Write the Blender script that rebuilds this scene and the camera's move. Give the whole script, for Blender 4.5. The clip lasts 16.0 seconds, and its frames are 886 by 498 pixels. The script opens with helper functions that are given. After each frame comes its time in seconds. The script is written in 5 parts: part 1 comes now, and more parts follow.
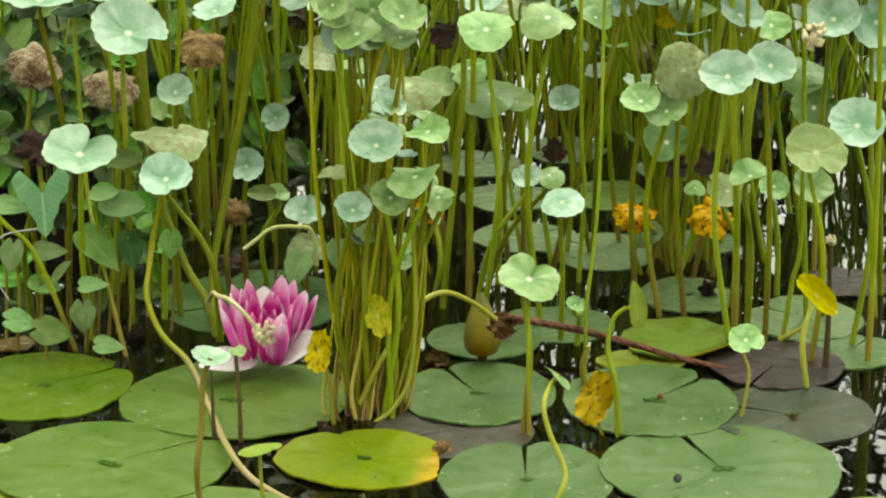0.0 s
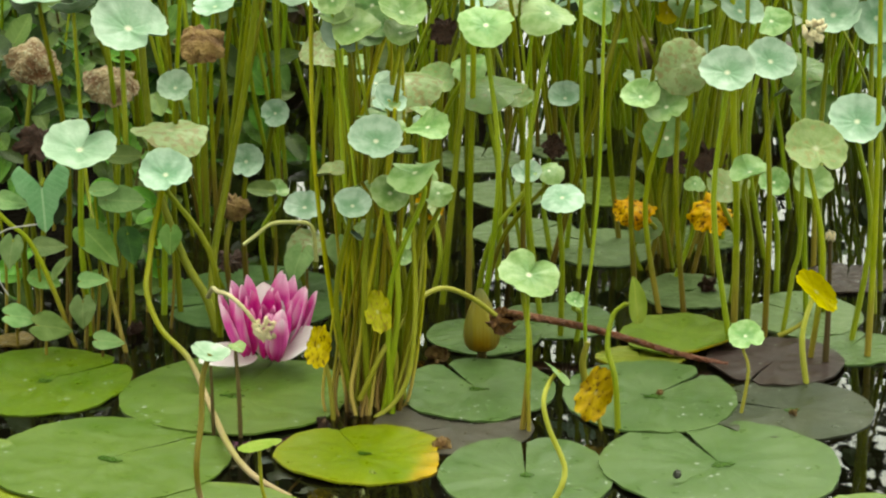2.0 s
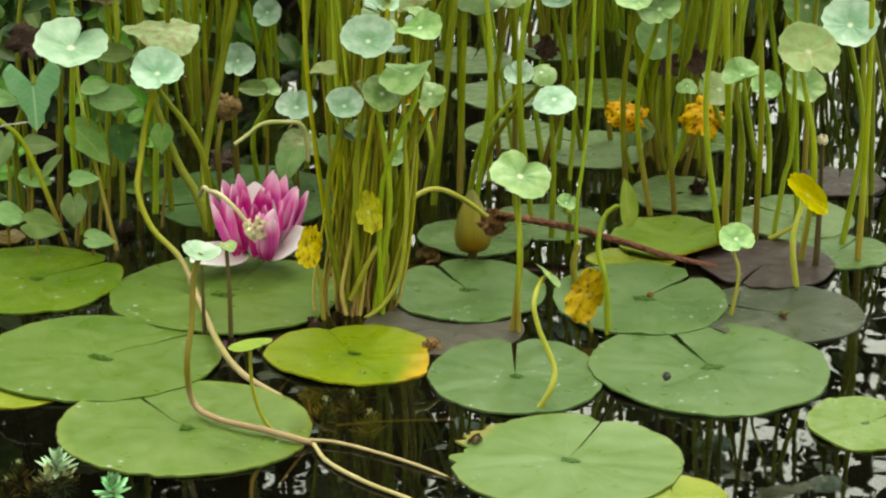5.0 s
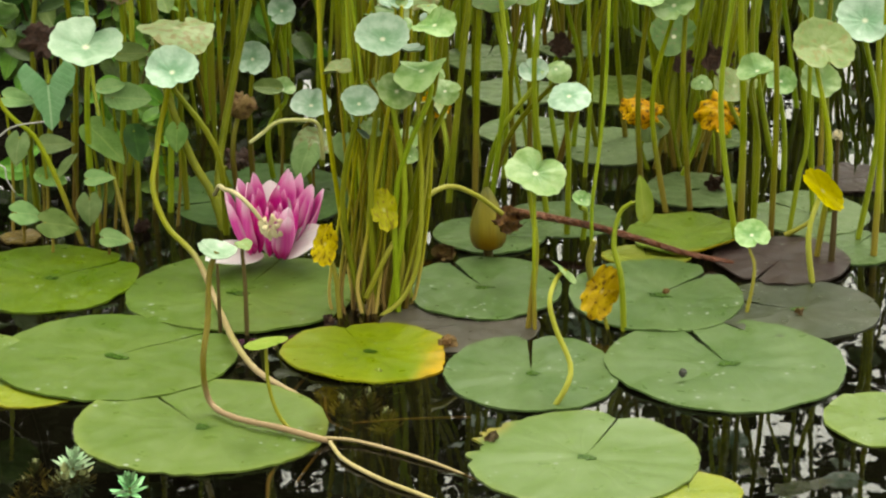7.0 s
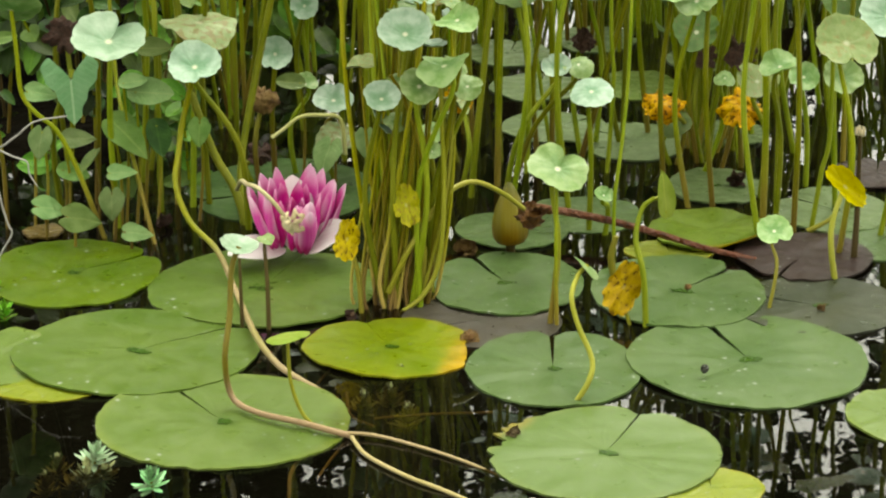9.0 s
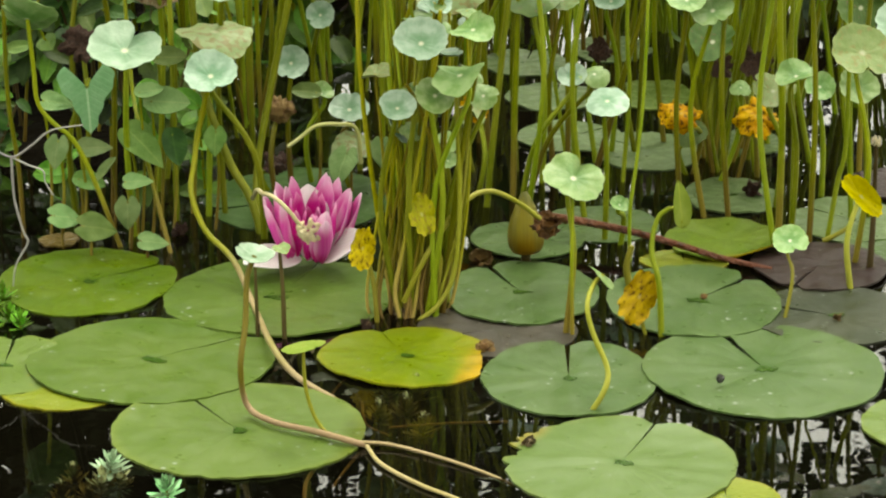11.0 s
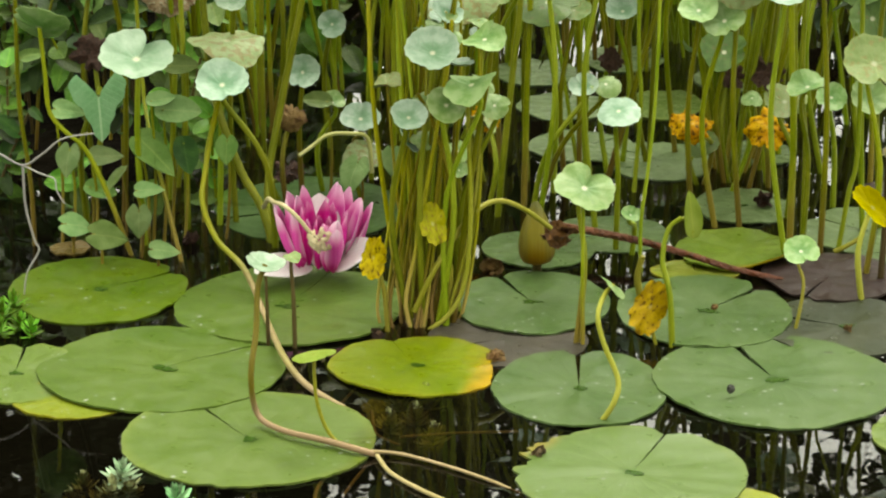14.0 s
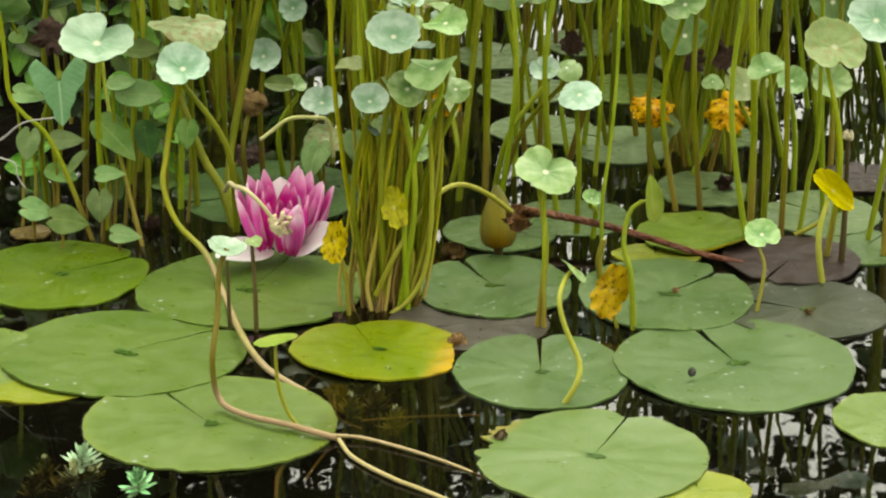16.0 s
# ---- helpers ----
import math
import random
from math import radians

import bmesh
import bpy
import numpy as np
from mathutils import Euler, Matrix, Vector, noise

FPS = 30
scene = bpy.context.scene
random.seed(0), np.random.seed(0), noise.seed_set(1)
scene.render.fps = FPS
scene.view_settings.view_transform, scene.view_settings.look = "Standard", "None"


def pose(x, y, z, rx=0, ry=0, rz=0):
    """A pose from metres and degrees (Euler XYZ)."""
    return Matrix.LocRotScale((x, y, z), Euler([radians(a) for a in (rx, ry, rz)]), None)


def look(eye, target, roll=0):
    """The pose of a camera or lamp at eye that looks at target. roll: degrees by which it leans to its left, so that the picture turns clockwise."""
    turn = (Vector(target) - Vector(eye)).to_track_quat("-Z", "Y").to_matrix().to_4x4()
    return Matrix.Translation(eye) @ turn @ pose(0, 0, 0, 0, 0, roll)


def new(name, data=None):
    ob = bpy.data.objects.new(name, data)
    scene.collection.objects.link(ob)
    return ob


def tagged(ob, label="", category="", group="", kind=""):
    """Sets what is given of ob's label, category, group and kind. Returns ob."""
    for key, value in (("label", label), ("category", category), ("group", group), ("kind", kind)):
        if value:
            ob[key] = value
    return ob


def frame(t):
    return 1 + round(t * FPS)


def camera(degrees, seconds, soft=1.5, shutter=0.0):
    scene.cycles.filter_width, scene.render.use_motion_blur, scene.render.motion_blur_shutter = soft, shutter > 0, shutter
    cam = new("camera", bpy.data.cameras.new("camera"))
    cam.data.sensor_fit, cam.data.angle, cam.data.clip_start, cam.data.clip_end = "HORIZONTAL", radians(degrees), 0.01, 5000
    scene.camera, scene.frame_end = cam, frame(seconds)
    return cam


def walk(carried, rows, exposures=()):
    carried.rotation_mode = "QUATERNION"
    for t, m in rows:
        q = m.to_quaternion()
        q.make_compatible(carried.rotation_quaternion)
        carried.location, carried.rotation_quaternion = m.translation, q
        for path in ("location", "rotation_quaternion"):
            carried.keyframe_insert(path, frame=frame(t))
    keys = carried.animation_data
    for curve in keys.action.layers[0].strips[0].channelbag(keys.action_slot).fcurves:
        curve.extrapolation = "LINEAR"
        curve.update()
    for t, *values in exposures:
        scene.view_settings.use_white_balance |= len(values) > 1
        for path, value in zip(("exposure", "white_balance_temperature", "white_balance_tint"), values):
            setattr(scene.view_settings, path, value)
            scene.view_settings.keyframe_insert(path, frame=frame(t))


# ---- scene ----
H = 1.12
cam = camera(17.0, 16.0, soft=2.2)
ROWS = [
    (0, -0.326, -17.742, -0.000),
    (0.5, -0.513, -17.567, -0.034),
    (1, -0.446, -17.650, -0.115),
    (1.5, -0.343, -17.819, 0.045),
    (2, -0.331, -17.824, 0.035),
    (2.5, -0.436, -17.745, 0.131),
    (3, -0.338, -17.869, 0.247),
    (3.5, -0.439, -18.117, 0.437),
    (4, -0.603, -18.681, 0.470),
    (4.5, -0.467, -19.433, 0.462),
    (4.7, -0.513, -19.744, 0.503),
    (6.8, -0.388, -19.673, 0.282),
    (7, -0.202, -19.789, 0.131),
    (7.5, 0.198, -19.906, 0.099),
    (8, 0.269, -20.124, 0.096),
    (8.5, 0.344, -19.957, 0.043),
    (9, 0.251, -19.882, 0.104),
    (11.5, 0.615, -19.539, 0.077),
    (12, 0.569, -19.252, 0.143),
    (12.5, 0.677, -19.527, 0.168),
    (13, 0.775, -19.643, 0.184),
    (13.5, 0.843, -19.567, 0.243),
    (14, 0.795, -19.520, 0.191),
    (14.5, 0.579, -19.673, 0.172),
    (15, 0.497, -19.767, 0.189),
    (15.5, 0.333, -19.732, 0.244),
    (16, -0.000, -19.830, 0.358),
]
walk(cam, [(t, pose(0, 0, H, 90 + pitch, 0, yaw) @ pose(0, 0, 0, 0, 0, roll)) for t, yaw, pitch, roll in ROWS],
     exposures=[(0.0, 1.1, 6750, -3), (4.7, 1.1, 6750, -3), (6.8, 1.11, 6850, 5), (16.0, 1.11, 6850, 5)])

# ---- world and sun: bright overcast day ----
world = bpy.data.worlds.new("sky")
scene.world = world
world.use_nodes = True
wn = world.node_tree
sky = wn.nodes.new("ShaderNodeTexSky")
sky.sky_type = "NISHITA"
sky.sun_disc = False
sky.sun_elevation = radians(63)
sky.sun_rotation = radians(20)
sky.dust_density = 7.0
sky.ozone_density = 0.6
grey = wn.nodes.new("ShaderNodeHueSaturation")
grey.inputs["Saturation"].default_value = 0.16
wn.links.new(sky.outputs[0], grey.inputs["Color"])
cloud = wn.nodes.new("ShaderNodeMix")
cloud.data_type = "RGBA"
cloud.inputs["Factor"].default_value = 0.75
cloud.inputs[7].default_value = (9.4, 9.4, 8.2, 1)
wn.links.new(grey.outputs[0], cloud.inputs[6])
wn.links.new(cloud.outputs[2], wn.nodes["Background"].inputs["Color"])
# the cloud is thinnest and brightest round the veiled sun
SUN_WAY = Vector((0.15, 0.42, 0.89)).normalized()
way = wn.nodes.new("ShaderNodeTexCoord")
near_sun = wn.nodes.new("ShaderNodeVectorMath")
near_sun.operation = "DOT_PRODUCT"
near_sun.inputs[1].default_value = SUN_WAY
wn.links.new(way.outputs["Generated"], near_sun.inputs[0])
glow = wn.nodes.new("ShaderNodeMapRange")
glow.interpolation_type = "SMOOTHSTEP"
for k, v in enumerate((-0.2, 1.0, 0.12, 0.26)):
    glow.inputs[k + 1].default_value = v
wn.links.new(near_sun.outputs["Value"], glow.inputs[0])
wn.links.new(glow.outputs[0], wn.nodes["Background"].inputs["Strength"])
sun = new("sun", bpy.data.lights.new("sun", "SUN"))
sun.data.energy = 0.9
sun.data.angle = radians(18)
sun.data.color = (1.0, 0.96, 0.9)
sun.matrix_world = look(SUN_WAY * 6, (0, 0, 0))


# ---- material helpers ----
DEPTH = 0.4


class Net:
    """A node material under construction."""

    def __init__(self, name, rough=0.5, spec=0.5, island=False):
        self.m = bpy.data.materials.new(name)
        self.m.use_nodes = True
        self.t = self.m.node_tree
        self.b = self.t.nodes["Principled BSDF"]
        self.b.inputs["Roughness"].default_value = rough
        self.b.inputs["Specular IOR Level"].default_value = spec
        self.co = self.t.nodes.new("ShaderNodeTexCoord").outputs["Object"]
        self.rand = self.t.nodes.new("ShaderNodeNewGeometry").outputs["Random Per Island"] if island else self.t.nodes.new("ShaderNodeObjectInfo").outputs["Random"]

    def put(self, sock, v):
        if isinstance(v, bpy.types.NodeSocket):
            self.t.links.new(v, sock)
        elif isinstance(v, tuple) and len(v) == 3 and sock.type == "RGBA":
            sock.default_value = (*v, 1)
        else:
            sock.default_value = v

    def math(self, op, a, b=0.0, c=0.0):
        n = self.t.nodes.new("ShaderNodeMath")
        n.operation = op
        self.put(n.inputs[0], a), self.put(n.inputs[1], b), self.put(n.inputs[2], c)
        return n.outputs[0]

    def mix(self, fac, a, b):
        n = self.t.nodes.new("ShaderNodeMix")
        n.data_type = "RGBA"
        self.put(n.inputs["Factor"], fac), self.put(n.inputs[6], a), self.put(n.inputs[7], b)
        return n.outputs[2]

    def noise(self, scale, detail=3.0, vec=None, shift=True):
        n = self.t.nodes.new("ShaderNodeTexNoise")
        n.noise_dimensions = "4D"
        self.put(n.inputs["Vector"], vec or self.co)
        n.inputs["Scale"].default_value, n.inputs["Detail"].default_value = scale, detail
        if shift:
            self.put(n.inputs["W"], self.math("MULTIPLY", self.rand, 37.0))
        return n.outputs[0]

    def cells(self, scale):
        n = self.t.nodes.new("ShaderNodeTexVoronoi")
        self.put(n.inputs["Vector"], self.co)
        n.inputs["Scale"].default_value = scale
        return n.outputs["Distance"]

    def span(self, v, lo, hi, a=0.0, b=1.0):
        n = self.t.nodes.new("ShaderNodeMapRange")
        n.interpolation_type = "SMOOTHSTEP"
        for k, q in enumerate((v, lo, hi, a, b)):
            self.put(n.inputs[k], q)
        return n.outputs[0]

    def polar(self):
        """Radius and angle round the local z axis, and the three coordinates."""
        n = self.t.nodes.new("ShaderNodeSeparateXYZ")
        self.put(n.inputs[0], self.co)
        x, y, z = n.outputs
        r = self.math("SQRT", self.math("ADD", self.math("MULTIPLY", x, x), self.math("MULTIPLY", y, y)))
        return r, self.math("ARCTAN2", y, x), x, y, z

    def bump(self, h, strength, dist):
        n = self.t.nodes.new("ShaderNodeBump")
        n.inputs["Strength"].default_value, n.inputs["Distance"].default_value = strength, dist
        self.put(n.inputs["Height"], h)
        self.put(self.b.inputs["Normal"], n.outputs[0])

    def done(self, colour, thin=0.0, depth=None):
        """Set the base colour; thin lets some light through, as leaves do."""
        tone = self.t.nodes.new("ShaderNodeHueSaturation")
        tone.inputs["Value"].default_value = depth or DEPTH
        tone.inputs["Saturation"].default_value = 1.06
        self.put(tone.inputs["Color"], colour)
        colour = tone.outputs[0]
        self.put(self.b.inputs["Base Color"], colour)
        if thin:
            tr = self.t.nodes.new("ShaderNodeBsdfTranslucent")
            self.put(tr.inputs[0], colour)
            mx = self.t.nodes.new("ShaderNodeMixShader")
            mx.inputs[0].default_value = thin
            self.t.links.new(self.b.outputs[0], mx.inputs[1])
            self.t.links.new(tr.outputs[0], mx.inputs[2])
            self.t.links.new(mx.outputs[0], self.t.nodes["Material Output"].inputs[0])
        return self.m


def veins(g, ang, r, count, power):
    s = g.math("ABSOLUTE", g.math("COSINE", g.math("MULTIPLY", ang, count / 2)))
    return g.math("MULTIPLY", g.math("POWER", s, power), g.span(r, 0.02, 0.9, 1.0, 0.25))


def mat_penny(name, deep, light, spotted=0.0, spot=(0.2, 0.13, 0.05), eye=0.9, spec=0.36, hues=(0.485, 0.51), heart=0.0):
    g = Net(name, 0.36, spec * 0.75)
    r, ang, x, y, z = g.polar()
    n1, n2 = g.noise(2.2, 4), g.noise(14, 5)
    c = g.mix(g.span(n1, 0.35, 0.68), deep, light)
    c = g.mix(g.math("MULTIPLY", g.span(n2, 0.5, 0.75), 0.3), c, (light[0] * 1.25, light[1] * 1.12, light[2] * 1.05))
    c = g.mix(g.math("MULTIPLY", veins(g, g.math("ADD", ang, g.math("MULTIPLY", n1, 0.25)), r, 11, 18), 0.015), c, (light[0] * 1.5, light[1] * 1.3, light[2] * 1.2))
    c = g.mix(g.math("MULTIPLY", g.span(r, 0.88, 1.0), 0.35), c, (light[0] * 1.3, light[1] * 1.2, light[2] * 1.15))
    if heart:
        c = g.mix(g.math("MULTIPLY", g.span(g.math("ADD", r, g.math("MULTIPLY", g.math("SUBTRACT", n1, 0.5), 0.6)), 0.15, 0.75, 1.0, 0.0), heart), c, (deep[0] * 0.42, deep[1] * 0.66, deep[2] * 0.42))
    if spotted:
        s = g.span(g.noise(5.5, 6), 0.62 - spotted * 0.25, 0.72 - spotted * 0.2)
        c = g.mix(g.math("MULTIPLY", s, 0.85), c, g.mix(n2, spot, (spot[0] * 1.5, spot[1] * 1.6, spot[2] * 1.9)))
    c = g.mix(g.span(r, 0.03, 0.15, eye, 0.0), c, (1.0, 1.0, 0.72))
    hue = g.t.nodes.new("ShaderNodeHueSaturation")
    g.put(hue.inputs["Hue"], g.span(g.rand, 0, 1, *hues)), g.put(hue.inputs["Value"], g.span(g.rand, 0, 1, 0.9, 1.15))
    g.put(hue.inputs["Color"], c)
    g.bump(g.math("ADD", g.math("MULTIPLY", veins(g, ang, r, 11, 3), -0.25), g.math("MULTIPLY", n2, 0.4)), 0.13, 0.05)
    g.put(g.b.inputs["Roughness"], g.span(n2, 0.3, 0.7, 0.36, 0.52))
    return g.done(hue.outputs[0], 0.2)


def mat_pad(name, deep, light, rimcol, rim=0.35, patch=None, patch_at=(1, 0), lo=0.35, rough=0.27):
    g = Net(name, rough, 0.2)
    r, ang, x, y, z = g.polar()
    n1, n2, n3 = g.noise(1.3, 3), g.noise(6, 3), g.noise(60, 3)
    c = g.mix(g.span(n1, 0.32, 0.68), deep, light)
    c = g.mix(g.math("MULTIPLY", g.span(n2, 0.4, 0.75), 0.1), c, (light[0] * 1.2, light[1] * 1.1, light[2] * 1.1))
    v = veins(g, g.math("ADD", ang, g.math("MULTIPLY", n1, 0.5)), r, 21, 14)
    c = g.mix(g.math("MULTIPLY", v, 0.05), c, (light[0] * 1.5 + 0.03, light[1] * 1.25 + 0.03, light[2] * 1.4 + 0.01))
    if patch:
        d = g.math("ADD", g.math("MULTIPLY", x, patch_at[0]), g.math("MULTIPLY", y, patch_at[1]))
        d = g.math("ADD", d, g.math("MULTIPLY", g.math("SUBTRACT", n1, 0.5), 0.9))
        c = g.mix(g.span(d, lo, lo + 0.35), c, g.mix(g.span(n2, 0.35, 0.65), patch, (patch[0] * 0.7, patch[1] * 0.7, patch[2] * 0.6)))
    c = g.mix(g.math("MULTIPLY", g.span(g.math("ADD", r, g.math("MULTIPLY", n2, 0.09)), 0.95, 1.04), rim), c, rimcol)
    blotch = g.span(g.noise(5.5, 7), 0.63, 0.7)
    c = g.mix(g.math("MULTIPLY", blotch, 0.03), c, (deep[0] * 0.7 + 0.03, deep[1] * 0.6 + 0.01, deep[2] * 0.7))
    near = g.noise(1.7, 2)
    fleck = g.math("MULTIPLY", g.span(g.math("ADD", g.cells(9.0), g.math("MULTIPLY", n3, 0.22)), 0.21, 0.34, 1.0, 0.0), g.span(near, 0.52, 0.6))
    fleck = g.math("MULTIPLY", fleck, g.span(g.noise(9, 0), 0.43, 0.55))
    c = g.mix(g.math("MULTIPLY", fleck, 0.85), c, (0.62, 0.66, 0.58))
    wet = g.math("ADD", g.math("MULTIPLY", r, 3.2), g.math("MULTIPLY", g.noise(4.5, 3), 1.5))
    c = g.mix(g.span(wet, 0.85, 1.15, 0.32, 0.0), c, (deep[0] * 0.5, deep[1] * 0.65, deep[2] * 0.4))
    g.put(g.b.inputs["Roughness"], g.span(n2, 0.3, 0.7, rough, rough + 0.2))
    g.bump(g.math("ADD", g.math("MULTIPLY", v, -0.12), g.math("ADD", g.math("MULTIPLY", n2, 0.28), g.math("MULTIPLY", n3, 0.06))), 0.06, 0.03)
    return g.done(c, 0.08, 0.345)


def mat_stem(name, a, b, foot=None, island=False, values=(0.6, 1.25), rise=(0.02, 0.11)):
    g = Net(name, 0.38, 0.12, island)
    r, ang, x, y, z = g.polar()
    n1, n2 = g.noise(14, 3), g.noise(160, 4)
    c = g.mix(g.span(n1, 0.3, 0.7), a, b)
    c = g.mix(g.math("MULTIPLY", g.span(n2, 0.5, 0.75), 0.35), c, (b[0] * 1.35, b[1] * 1.25, b[2] * 1.3))
    if foot:
        c = g.mix(g.span(g.math("ADD", z, g.math("MULTIPLY", n1, rise[1] * 0.6)), rise[0] + rise[1] * 0.3, rise[1] * 1.3, 0.9, 0.0), c, foot)
    hue = g.t.nodes.new("ShaderNodeHueSaturation")
    g.put(hue.inputs["Hue"], g.span(g.rand, 0, 1, 0.478, 0.504)), g.put(hue.inputs["Value"], g.span(g.rand, 0, 1, *values))
    g.put(hue.inputs["Color"], c)
    g.bump(n2, 0.3, 0.002)
    return g.done(hue.outputs[0], 0.0)


def mat_blade(name, a, b, rib=0.4, thin=0.25, rough=0.42, depth=None, values=(0.4, 1.45)):
    """Pointed leaves whose midrib runs along the local y axis, of unit length."""
    g = Net(name, rough, 0.15)
    r, ang, x, y, z = g.polar()
    n1, n2 = g.noise(2.5, 4), g.noise(16, 5)
    ax = g.math("ABSOLUTE", x)
    side = g.math("POWER", g.math("ABSOLUTE", g.math("COSINE", g.math("MULTIPLY", g.math("SUBTRACT", y, g.math("MULTIPLY", ax, 0.7)), 21))), 18)
    c = g.mix(g.span(n1, 0.3, 0.7), a, b)
    pale = (b[0] * 1.6, b[1] * 1.35, b[2] * 1.5)
    c = g.mix(g.math("MULTIPLY", side, rib * 0.07), c, pale)
    c = g.mix(g.span(ax, 0.008, 0.03, rib, 0.0), c, pale)
    hue = g.t.nodes.new("ShaderNodeHueSaturation")
    g.put(hue.inputs["Hue"], g.span(g.rand, 0, 1, 0.48, 0.515)), g.put(hue.inputs["Value"], g.span(g.rand, 0, 1, *values))
    g.put(hue.inputs["Color"], c)
    g.bump(g.math("ADD", g.math("MULTIPLY", side, -0.15), g.math("MULTIPLY", n2, 0.5)), 0.2, 0.03)
    return g.done(hue.outputs[0], thin, depth)


def mat_petal(name, foot, mid, tip, streak, at=(0.15, 0.7), depth=0.8, lined=0.22):
    g = Net(name, 0.4, 0.3)
    r, ang, x, y, z = g.polar()
    n1 = g.noise(3, 4)
    yy = g.math("ADD", y, g.math("MULTIPLY", g.math("SUBTRACT", n1, 0.5), 0.3))
    c = g.mix(g.span(yy, at[0], 0.5), foot, mid)
    c = g.mix(g.span(g.math("ABSOLUTE", x), 0.09, 0.16, 0.0, 0.5), c, tip)
    c = g.mix(g.span(yy, at[1], 1.02), c, tip)
    lines = g.math("POWER", g.math("ABSOLUTE", g.math("COSINE", g.math("MULTIPLY", g.math("ADD", x, g.math("MULTIPLY", n1, 0.04)), 55))), 4)
    c = g.mix(g.math("MULTIPLY", lines, lined), c, streak)
    g.bump(lines, 0.1, 0.006)
    return g.done(c, 0.3, depth)


def mat_dry(name, a, b, c2, scale=5.0, rough=0.75, depth=None):
    g = Net(name, rough, 0.3 if depth is None or depth > 0.3 else 0.02)
    n1, n2 = g.noise(scale, 6), g.noise(scale * 6, 5)
    c = g.mix(g.span(n1, 0.35, 0.62), a, b)
    c = g.mix(g.math("MULTIPLY", g.span(n2, 0.5, 0.68), 0.8), c, c2)
    g.bump(g.math("ADD", n1, g.math("MULTIPLY", n2, 0.5)), 0.7, 0.06)
    return g.done(c, 0.12, depth)


PENNY = {
    "p": mat_penny("pale_waxy_leaf", (0.39, 0.59, 0.4), (0.61, 0.8, 0.61), 0.0, (0, 0, 0), 0.9, 0.42, (0.492, 0.512), 0.75),
    "i": mat_penny("pale_grey_green_leaf", (0.38, 0.55, 0.36), (0.57, 0.73, 0.54), 0.0, (0, 0, 0), 0.9, 0.4, (0.49, 0.505), 0.45),
    "g": mat_penny("green_leaf", (0.24, 0.43, 0.11), (0.43, 0.61, 0.26), 0.0, (0, 0, 0), 0.9, 0.36, (0.485, 0.505), 0.6),
    "l": mat_penny("lime_leaf", (0.28, 0.44, 0.05), (0.38, 0.54, 0.1), 0.0, (0, 0, 0), 0.3, 0.3),
    "o": mat_penny("spotted_olive_leaf", (0.27, 0.4, 0.13), (0.4, 0.52, 0.22), 0.45, (0.3, 0.28, 0.09), 0.5, 0.22),
    "c": mat_penny("browning_leaf", (0.33, 0.43, 0.17), (0.47, 0.56, 0.27), 0.56, (0.26, 0.2, 0.07), 0.5, 0.26, (0.5, 0.515)),
    "d": mat_penny("dark_leaf", (0.1, 0.19, 0.035), (0.17, 0.28, 0.07), 0.15),
    "y": mat_penny("yellow_leaf", (0.52, 0.36, 0.006), (0.72, 0.54, 0.012), 0.38, (0.1, 0.05, 0.01), 0.2, 0.1),
    "k": mat_penny("bright_yellow_leaf", (0.74, 0.66, 0.02), (0.94, 0.86, 0.06), 0.12, (0.34, 0.22, 0.02), 0.4, 0.1),
    "v": mat_penny("yellow_olive_leaf", (0.44, 0.42, 0.02), (0.62, 0.56, 0.05), 0.36, (0.28, 0.19, 0.03), 0.3, 0.15),
    "b": mat_dry("dried_leaf", (0.24, 0.11, 0.04), (0.6, 0.45, 0.25), (0.78, 0.74, 0.5), 1.7),
    "r": mat_penny("orange_withered_leaf", (0.8, 0.36, 0.004), (0.98, 0.6, 0.01), 0.5, (0.045, 0.018, 0.005), 0.2, 0.1, (0.49, 0.505)),
    "n": mat_dry("rusty_shrivelled_leaf", (0.16, 0.06, 0.02), (0.42, 0.2, 0.05), (0.07, 0.03, 0.015), 2.2),
    "m": mat_dry("dark_shrivelled_leaf", (0.05, 0.022, 0.014), (0.13, 0.055, 0.035), (0.26, 0.16, 0.09)),
    "t": mat_dry("tan_leaf", (0.22, 0.1, 0.03), (0.56, 0.36, 0.13), (0.3, 0.17, 0.06), 1.8),
}
YEL = (0.5, 0.38, 0.02)
